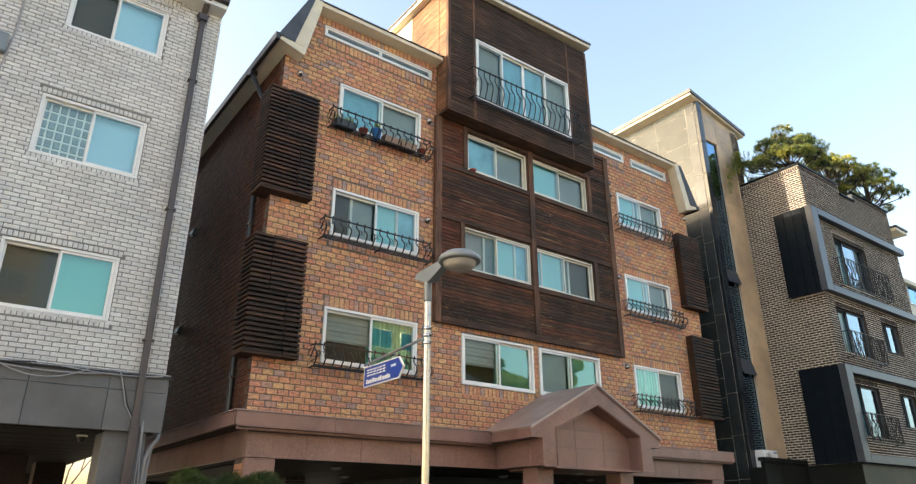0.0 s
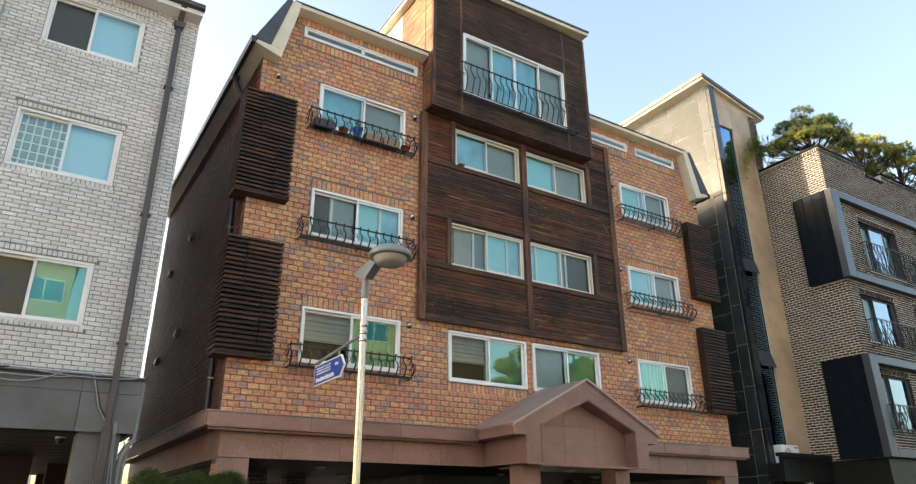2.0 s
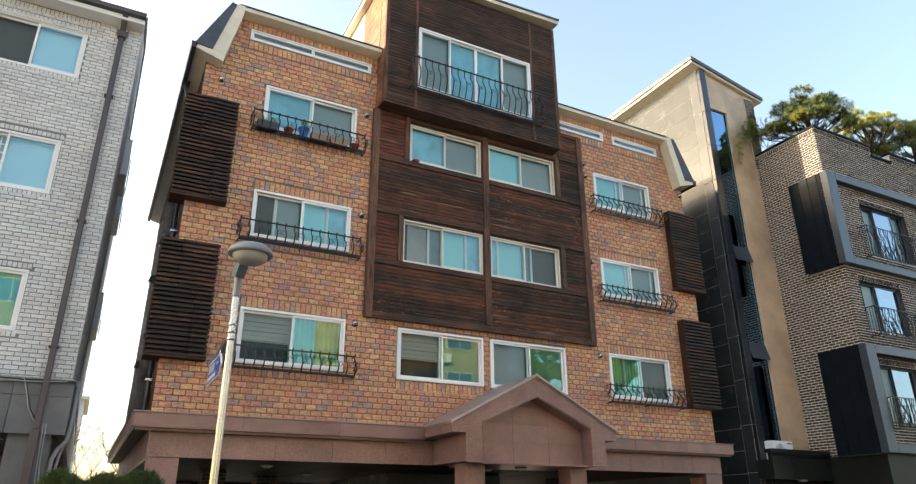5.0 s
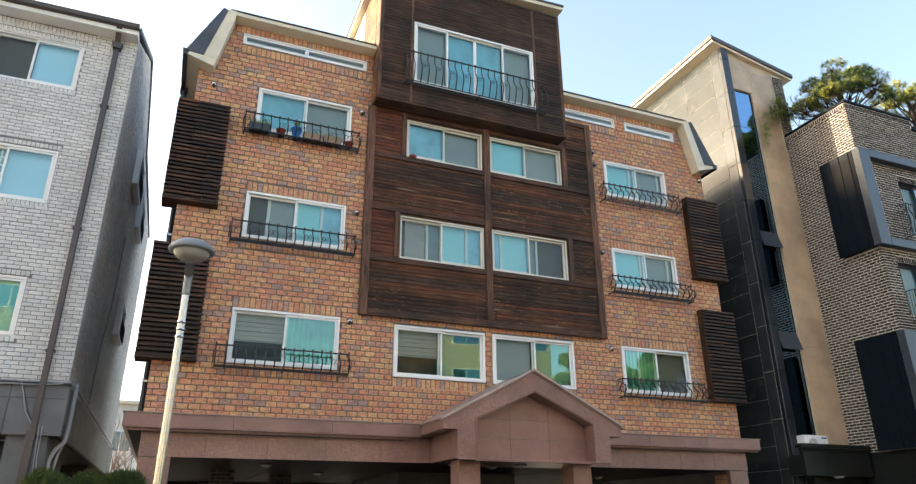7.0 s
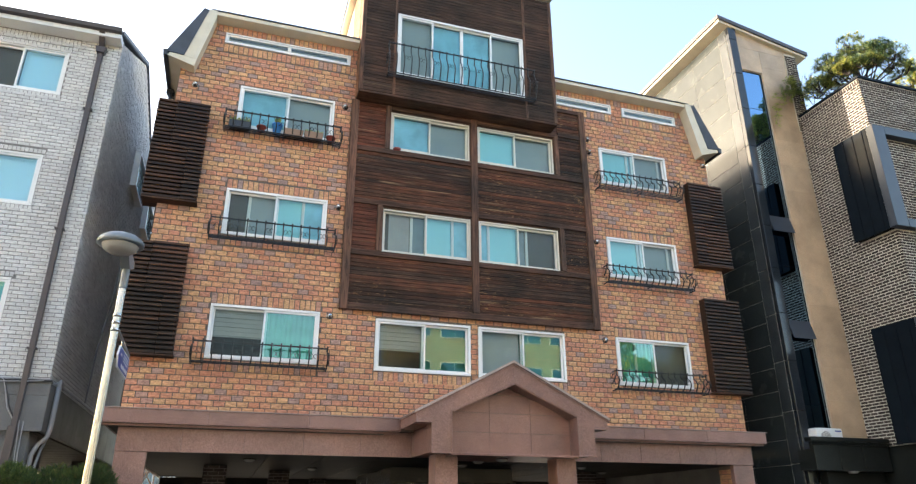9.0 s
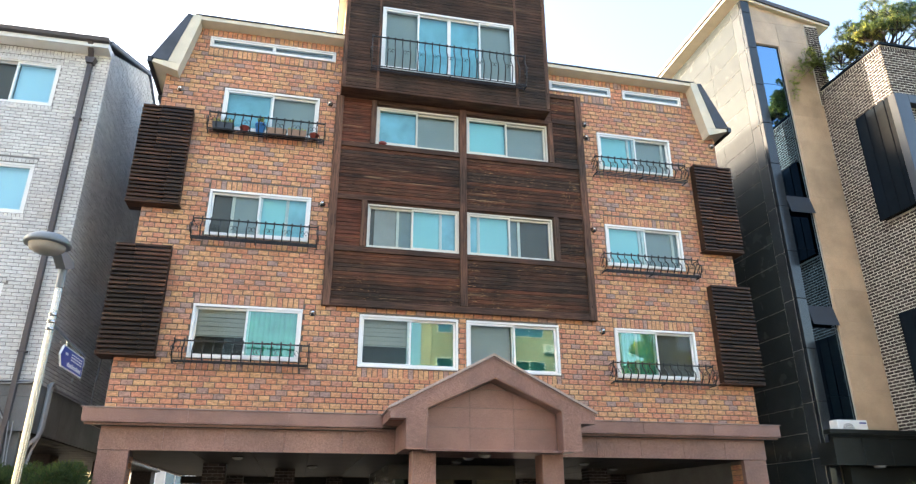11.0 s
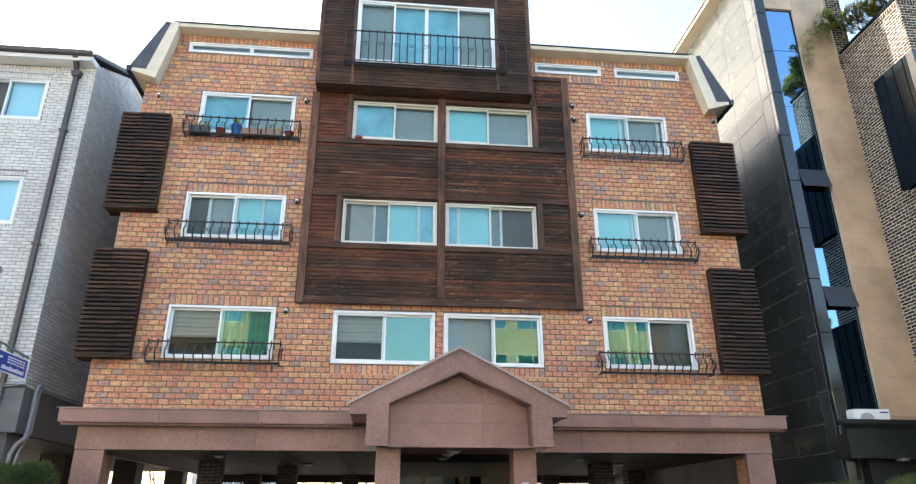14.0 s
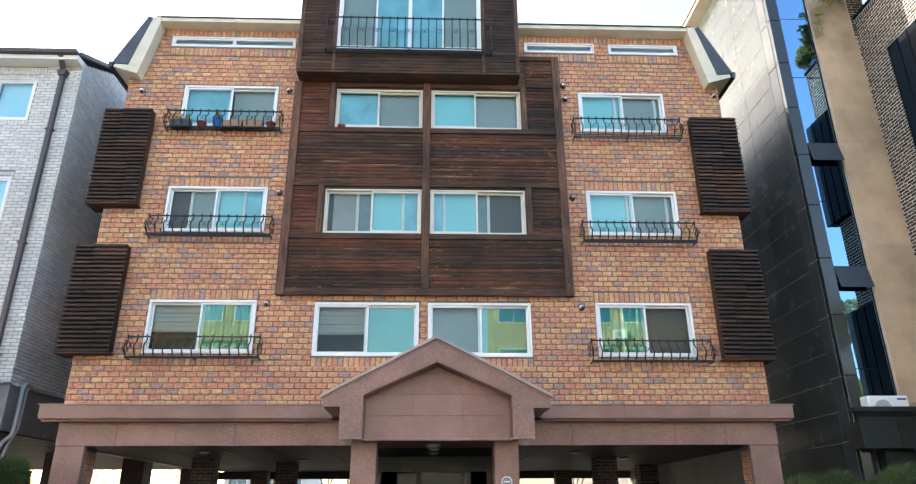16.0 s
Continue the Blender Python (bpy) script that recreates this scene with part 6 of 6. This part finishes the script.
def pine(place, height, radius, rise, base, label, seed, pads=34):
    """A pine with flat-bottomed pads of needle tufts on winding limbs."""
    rg = random.Random(seed)
    t = thing("pine_tree", place, label, "tree")
    o = Vector(place)
    trunk = [o + Vector((0.14 * math.sin(i * 0.9), 0.12 * math.cos(i * 0.7), height * i / 6)) for i in range(7)]
    g = Geo().tube(trunk, [0.16 - 0.018 * i for i in range(7)], 8)
    crown = Geo()
    for i in range(pads):
        # pads spread over a dome, a few hanging lower at the rim
        a = i * 2.39996 + rg.uniform(-0.3, 0.3)
        q = math.sqrt((i + 0.5) / pads)
        top = math.sqrt(max(0.0, 1 - q * q))
        r = radius * rg.uniform(0.22, 0.36)
        c = o + Vector((radius * q * math.cos(a), radius * q * math.sin(a), base + rise * (top * rg.uniform(0.15, 1.0) - 0.40 * q + rg.uniform(-0.2, 0.1))))
        k = min(6, max(2, int(6 * (c.z - o.z - 0.7) / height)))
        mid = (trunk[k] + c) / 2 + Vector((rg.uniform(-0.15, 0.15), rg.uniform(-0.15, 0.15), -0.16))
        g.tube([trunk[k], mid, c - Vector((0, 0, r * 0.5))], [0.034, 0.024, 0.014], 5)
        for m in range(int(46 * (r / 0.4) ** 2)):
            d = Vector((rg.gauss(0, 1), rg.gauss(0, 1), rg.gauss(0.35, 0.7))).normalized() * rg.uniform(0.7, 1.0)
            p = c + Vector((d.x * r, d.y * r, d.z * r * (0.75 if d.z > 0 else 0.4)))
            tuft(crown, p, 0.13, rg, 24, 0.7, 0.012)
            if m % 6 == 0:
                g.tube([c - Vector((0, 0, r * 0.5)), p], [0.012, 0.006], 4)
    part("trunk", g, M_BARK, t)
    ob = part("crown", crown, M_NEEDLE, t, "clumped pine needles, sunlit yellow and shaded green in colour")
    ob["kind"] = "stuff"
    return t


pine((24.85, 11.5, 13.2), 2.6, 1.4, 1.5, 1.6, "spreading pine tree on the dark brick house's roof", 5, 34)
pine((29.2, 11.9, 13.2), 3.2, 1.4, 1.0, 2.5, "dark low pine crown behind the roof parapet", 6, 24)
pine((30.5, 11.0, 13.2), 2.6, 1.3, 1.5, 1.7, "yellow-green pine tree at the roof's far corner", 9, 24)


def bare_tree(place, height, seed, name="bare_tree", label="leafless winter tree with thin branches", twig=0.02, leaves=None):
    rg = random.Random(seed)
    t = thing(name, place, label, "tree")
    g, lf = Geo(), Geo()

    def grow(p, d, l, r, depth):
        q = p + d * l
        g.tube([p, (p + q) / 2 + Vector((rg.uniform(-1, 1), rg.uniform(-1, 1), 0)) * l * 0.06, q], [r, r * 0.85, r * 0.7], 5 if depth > 2 else 3)
        if depth == 0:
            if leaves:
                tuft(lf, q, 0.1, rg, 10, 0.2, 0.018)
            return
        for i in range(rg.choice((2, 3, 3))):
            nd = (d + Vector((rg.uniform(-1, 1), rg.uniform(-1, 1), rg.uniform(-0.2, 0.7))) * 0.62).normalized()
            grow(q, nd, l * rg.uniform(0.62, 0.85), max(0.006, r * 0.62), depth - 1)
    grow(Vector(place), Vector((0, 0, 1)), height * 0.3, twig * 3, 5)
    part("trunk", g, M_TWIG, t)
    if leaves:
        ob = part("crown", lf, leaves, t)
        ob["kind"] = "stuff"
    return t
bare_tree((24.75, 13.3, 13.2), 2.6, 8, "roof_shrub", "thin half-bare shrub on the roof garden", 0.012)


def climber(root, tips, seed):
    rg = random.Random(seed)
    t = thing("climbing_plant", root, "wispy green climbing plant on the tower's brick pier", "plant")
    g, lf = Geo(), Geo()
    o = Vector(root)
    for tip in tips:
        e = Vector(tip)
        n = 9
        p = [o.lerp(e, i / n) + Vector((0, -0.10 * math.sin(math.pi * i / n), 0.14 * math.sin(math.pi * i / n) - 0.02 * i * i / n)) + Vector((rg.uniform(-1, 1), rg.uniform(-1, 0.3), rg.uniform(-1, 1))) * 0.03 for i in range(n + 1)]
        g.tube(p, [0.012 - 0.001 * i for i in range(n + 1)], 4)
        for a, b in zip(p[1:], p[2:]):
            for k in range(2):
                q = a.lerp(b, rg.random()) + Vector((rg.gauss(0, 0.06), rg.uniform(-0.1, 0.0), rg.gauss(-0.02, 0.07)))
                g.tube([a, q], [0.005, 0.003], 3)
                tuft(lf, q, 0.10, rg, 14, -0.1, 0.018)
    part("stem", g, M_TWIG, t)
    ob = part("foliage", lf, M_LEAF, t, "small light green leaves")
    ob["kind"] = "stuff"


climber((23.66, 12.88, 14.75), [(23.15, 12.72, 15.2), (22.9, 12.7, 14.95), (22.5, 12.72, 14.4), (22.46, 12.74, 13.95), (23.35, 12.72, 15.1), (22.8, 12.72, 14.55), (23.0, 12.74, 14.3), (24.0, 12.75, 15.0), (23.75, 12.75, 14.4)], 21)
climber((22.56, 12.80, 13.9), [(22.52, 12.84, 13.4)], 22)
for i, (x, y, h) in enumerate(((-3, 44, 8), (1.5, 47, 9), (6, 42, 7.5), (9.5, 46, 9), (14, 43, 8), (18, 48, 9), (-9, 42, 8), (3.6, 38, 6), (-5.5, 37, 5), (0.2, 35, 4.5), (7.6, 36, 5), (12.2, 37, 5), (16.4, 36, 5), (20.5, 40, 6))):
    bare_tree((x, y, -0.1), h, 40 + i, twig=0.03)

# shrubs in front of the houses
def shrub(place, rx, ry, h, seed, label, n):
    rg = random.Random(seed)
    t = thing("shrub", place, label, "shrub", group="evergreen shrubs in front of the houses")
    o = Vector(place)
    g = Geo()
    for i in range(9):
        a = rg.uniform(0, 6.28)
        g.tube([o, o + Vector((rx * 0.4 * math.cos(a), ry * 0.4 * math.sin(a), h * 0.5)), o + Vector((rx * 0.8 * math.cos(a), ry * 0.8 * math.sin(a), h * 0.85))], [0.03, 0.02, 0.01], 5)
    part("stem", g, M_BARK, t)
    crown = Geo()
    for i in range(n):
        a, q = rg.uniform(0, 6.28), rg.random() ** 0.5
        x, y = rx * q * math.cos(a), ry * q * math.sin(a)
        z = h * (0.84 + 0.16 * math.sqrt(max(0, 1 - q * q)) * (0.7 + 1.1 * noise.noise((o.x + x * 2.2, o.y + y * 2.2, 1.3)))) - rg.random() ** 2 * h * 0.5
        tuft(crown, o + Vector((x, y, z - 0.09)), 0.12, rg, 15, 0.8, 0.0065)
    ob = part("crown", crown, M_SHRUB, t, "dense dark green needles")
    ob["kind"] = "stuff"
shrub((3.95, 11.6, 0), 1.0, 0.5, 2.40, 1, "dark green evergreen shrub beside the granite stilt", 2000)
shrub((18.3, 7.4, 0), 1.5, 0.5, 1.97, 3, "dark green evergreen shrub at the kerb before the tower", 2400)
shrub((21.1, 7.6, 0), 1.4, 0.5, 2.12, 4, "dark green evergreen shrub farther along the kerb", 2200)

# ---- houses behind and across the street ----
def plain_house(name, x0, x1, y0, y1, h, mat, label, facing, rows, cols, w=1.6, wh=1.3, z0=3.6):
    t = thing(name, ((x0 + x1) / 2, (y0 + y1) / 2, 0), label, "building")
    part("wall", Geo().box(x0, x1, y0, y1, 0, h), mat, t)
    part("roof", Geo().cbox(x0 - 0.3, x1 + 0.3, y0 - 0.3, y1 + 0.3, h + 0.001, h + 0.25, 0.03), M_CREAM, t)
    for j in range(rows):
        for i in range(cols):
            cx = x0 + (x1 - x0) * (i + 0.5) / cols
            zz = z0 + j * 2.8
            yy = y1 if facing > 0 else y0
            a, b = (yy + 0.002, yy + 0.06) if facing > 0 else (yy - 0.06, yy - 0.002)
            fr = part("window", Geo().cbox(cx - w / 2, cx + w / 2, a, b, zz, zz + wh, 0.01), M_PVC, t)
            c, d = (b + 0.002, b + 0.012) if facing > 0 else (a - 0.012, a - 0.002)
            for k in (0, 1):
                part("pane", Geo().box(cx - w / 2 + 0.06 + k * (w / 2 - 0.03), cx - 0.03 + k * (w / 2 - 0.03), c, d, zz + 0.06, zz + wh - 0.06), M_MIRRORGLASS, fr)
    return t
plain_house("yellow_brick_house", -7.5, 2.6, -22, -12.5, 15.0, M_YELLOWBRICK, "yellow brick house across the street in sunlight", 1, 4, 4, 1.9, 1.25, 3.55)
plain_house("yellow_brick_house", 15.9, 28.5, -16.5, -12.5, 15.2, M_YELLOWBRICK, "tall yellow brick house across the street", 1, 4, 5, 1.9, 1.25, 3.55)
plain_house("pale_house", 4.0, 14.8, -22, -13.0, 8.6, M_PALEWALL, "low pale rendered house across the street", 1, 2, 4)
plain_house("pale_house", -20, -9, -22, -12.5, 12.0, M_PALEWALL, "pale rendered house farther along the street", 1, 3, 4)
unit = thing("air_conditioner", (23.5, -12.35, 10.9), "white outdoor air conditioner on the yellow brick house", "air conditioner")
part("case", Geo().cbox(23.1, 23.95, -12.48, -12.2, 10.95, 11.5, 0.02), M_WHITE, unit)
part("bracket", Geo().cbox(23.15, 23.9, -12.498, -12.15, 10.88, 10.945, 0.01), M_STEEL, unit)
part("fan_grille", Geo().lathe([(0.001, -0.012), (0.17, -0.012), (0.19, 0.0)], (23.4, -12.198, 11.22), 20, '-y'), M_CABLE, unit)
pine((30.6, -10.8, -0.1), 14.0, 2.6, 6.5, 8.5, "dark pine tree beside the yellow brick house", 16, 26)
pine((35.0, -10.5, -0.1), 15.0, 3.6, 6.0, 8.5, "tall dark pine tree across the street", 15, 26)
plain_house("far_apartment_block", -3.0, 3.0, 52, 60, 9.0, M_PALEWALL, "pale distant apartment block behind the gap", -1, 2, 3, 1.4, 1.4, 3.0)
plain_house("cream_house", 33.2, 42, 13.5, 22, 13.0, M_CREAM, "cream rendered house beyond the dark brick house", -1, 4, 3)
hill = Geo()
nx, ny = 40, 6
for i in range(nx + 1):
    for j in range(ny + 1):
        x, y = -120 + 260 * i / nx, 70 + 60 * j / ny
        hill.v.append((x, y, -0.5 + 11.0 * (j / ny) * (0.6 + 0.6 * noise.noise((x * 0.02, y * 0.03, 0.5)))))
for i in range(nx):
    for j in range(ny):
        a = i * (ny + 1) + j
        hill.f.append((a, a + ny + 1, a + ny + 2, a + 1))
        hill.s.append(True)
hb = part("backdrop", hill, M_EARTH)
tagged(hb, "low dry winter hillside far behind the houses", "hillside", kind="structure")

# ---- small fittings ----
sc_ = thing("security_camera", (2.12, 14.03, 3.0), "small dark dome camera on the white brick house's ceiling", "camera")
part("dome", Geo().lathe([(0.001, -0.13), (0.05, -0.115), (0.075, -0.06), (0.08, -0.03)], (2.12, 14.03, 2.993), 16), M_BLACKPIPE, sc_)
part("base", Geo().lathe([(0.09, -0.03), (0.09, 0.0)], (2.12, 14.03, 2.993), 16), M_WHITE, sc_)
dish = thing("flower_pot", (9.98, 12.82, 10.152), "small terracotta dish on the timber window sill", "flower pot")
part("dish", Geo().lathe([(0.001, 0.0), (0.07, 0.0), (0.105, 0.06), (0.095, 0.06), (0.065, 0.012), (0.001, 0.012)], (9.98, 12.79, 10.152), 16), M_TERRACOTTA, dish)
plq = thing("entrance_plaque", (13.67, 11.61, 1.8), "small dark enamel plaque with pale rim on the porch column", "sign")
outline = [(-0.10, -0.11), (0.10, -0.11), (0.10, 0.03), (0.05, 0.09), (-0.05, 0.09), (-0.10, 0.03)]
part("rim", Geo().prism([(13.67 + x, 11.615, 1.90 + z) for x, z in outline], (0, -0.010, 0)), M_WHITE, plq, "pale enamel rim")
part("plate", Geo().prism([(13.67 + x * 0.84, 11.604, 1.90 + z * 0.84) for x, z in outline], (0, -0.004, 0)), M_LAMPGREY, plq)
for z in (1.83, 1.89):
    part("lettering", Geo().box(13.61, 13.73, 11.598, 11.599, z, z + 0.02), M_WHITE, plq, "white lettering bar")


# ---- brick faces, last ----
rb = random.Random(11)
SOLD = 0.117
soldiers = []
for n_ in ("l1", "l2", "r1", "r2"):
    x0, x1, z0, z1 = WIN[n_]
    soldiers.append((x0 - 0.01, x1 + 0.01, z1 + 0.01, z1 + 0.25, SOLD))
for n_ in ("l1", "l2", "l3", "r1", "r2", "r3", "c1", "d1"):
    x0, x1, z0, z1 = WIN[n_]
    soldiers.append((x0 - 0.01, x1 + 0.01, z0 - 0.25, z0 - 0.01, SOLD))
for a, b in ((5.30, 8.72), (14.46, 18.78)):
    soldiers.append((a, b, 12.85, 13.08, SOLD))
for s in SLITS:
    soldiers.append((s[0] - 0.01, s[1] + 0.01, s[2] - 0.25, s[2] - 0.01, SOLD))
brickwork(wall, (0, FY, 0), (1, 0, 0), (0, -1, 0), ZB + 0.01, 13.1, wall_edge, (0.231, 0.122), 0.018,
          list(WIN.values()) + SLITS + [(8.80, 15.40, 5.90, 11.5), (14.3, 15.40, 11.4, 12.30), (8.86, 14.36, 11.4, 13.2)], soldiers, M_BRICK, rb,
          near=lambda a, v: 9.0 < a < 15.0 and v < 5.9)
# side wall bricks carry their shade in the colour
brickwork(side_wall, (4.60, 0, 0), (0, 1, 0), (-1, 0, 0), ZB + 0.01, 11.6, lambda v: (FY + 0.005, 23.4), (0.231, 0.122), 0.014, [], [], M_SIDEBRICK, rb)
gs = []
for x0, x1, z0, z1 in GWIN:
    gs += [(x0 - 0.03, x1 + 0.03, z1 + 0.005, z1 + 0.12, 0.083), (x0 - 0.03, x1 + 0.03, z0 - 0.11, z0 - 0.005, 0.083)]
gs.append((-4.0, 2.28, 11.93, 12.09, 0.083))
brickwork(gwall, (0, GF, 0), (1, 0, 0), (0, -1, 0), 3.99, 12.12, lambda v: (-4.6, GX), (0.245, 0.083), 0.013, GWIN, gs, M_WHITEBRICK, rb,
          near=lambda a, v: 1.0 < a < 3.2 and v < 7.0)
brickwork(gside, (GX, 0, 0), (0, 1, 0), (1, 0, 0), 3.99, 13.8, lambda v: (GF + 0.005 if v < 12.3 else GF + 0.27 + (v - 12.32) * 1.99, 27.55 if v < 12.5 else 20.0 - (v - 12.6) * 2.7), (0.245, 0.083), 0.013, [], [], M_WHITEBRICK, rb)
nsold = []
for x0, x1, z0, z1 in NWIN:
    nsold.append((x0, x1, z1 + 0.003, z1 + 0.2, 0.084))
bays = [(NX - 1, 31.2, 8.85, 9.11), (NX - 1, 31.2, 11.78, 12.04), (NX - 1, 31.2, 3.1, 3.46), (NX - 1, 31.2, 6.04, 6.30), (NX - 1, NX + 0.22, 8.85, 12.04), (NX - 1, NX + 0.22, 3.1, 6.30)]
nsold += [(NX, 26.7, NT - 0.14, NT - 0.012, 0.084), (27.87, 31.0, NT - 0.14, NT - 0.012, 0.084)]
brickwork(nwall, (0, NY, 0), (1, 0, 0), (0, -1, 0), 3.21, NT - 0.01, lambda v: (NX, 31.0), (0.24, 0.084), 0.024, NWIN + bays + [(26.72, 27.85, 13.44, NT + 0.1)], nsold, M_DARKBRICK, rb)
brickwork(nside, (NX, 0, 0), (0, 1, 0), (-1, 0, 0), 3.21, NT - 0.01, lambda v: (NY + 0.005, TY + 0.02), (0.24, 0.084), 0.024, [(NY - 1, 11.73, 8.85, 12.04), (NY - 1, 11.88, 3.2, 6.30)], [(NY + 0.005, TY + 0.02, NT - 0.14, NT - 0.012, 0.084)], M_DARKBRICK, rb)
brickwork(bcol, (0, TY - 0.055, 0), (1, 0, 0), (0, -1, 0), 13.31, 16.36, lambda v: (23.60, 24.06), (0.24, 0.084), 0.024, [], [], M_DARKBRICK, rb)
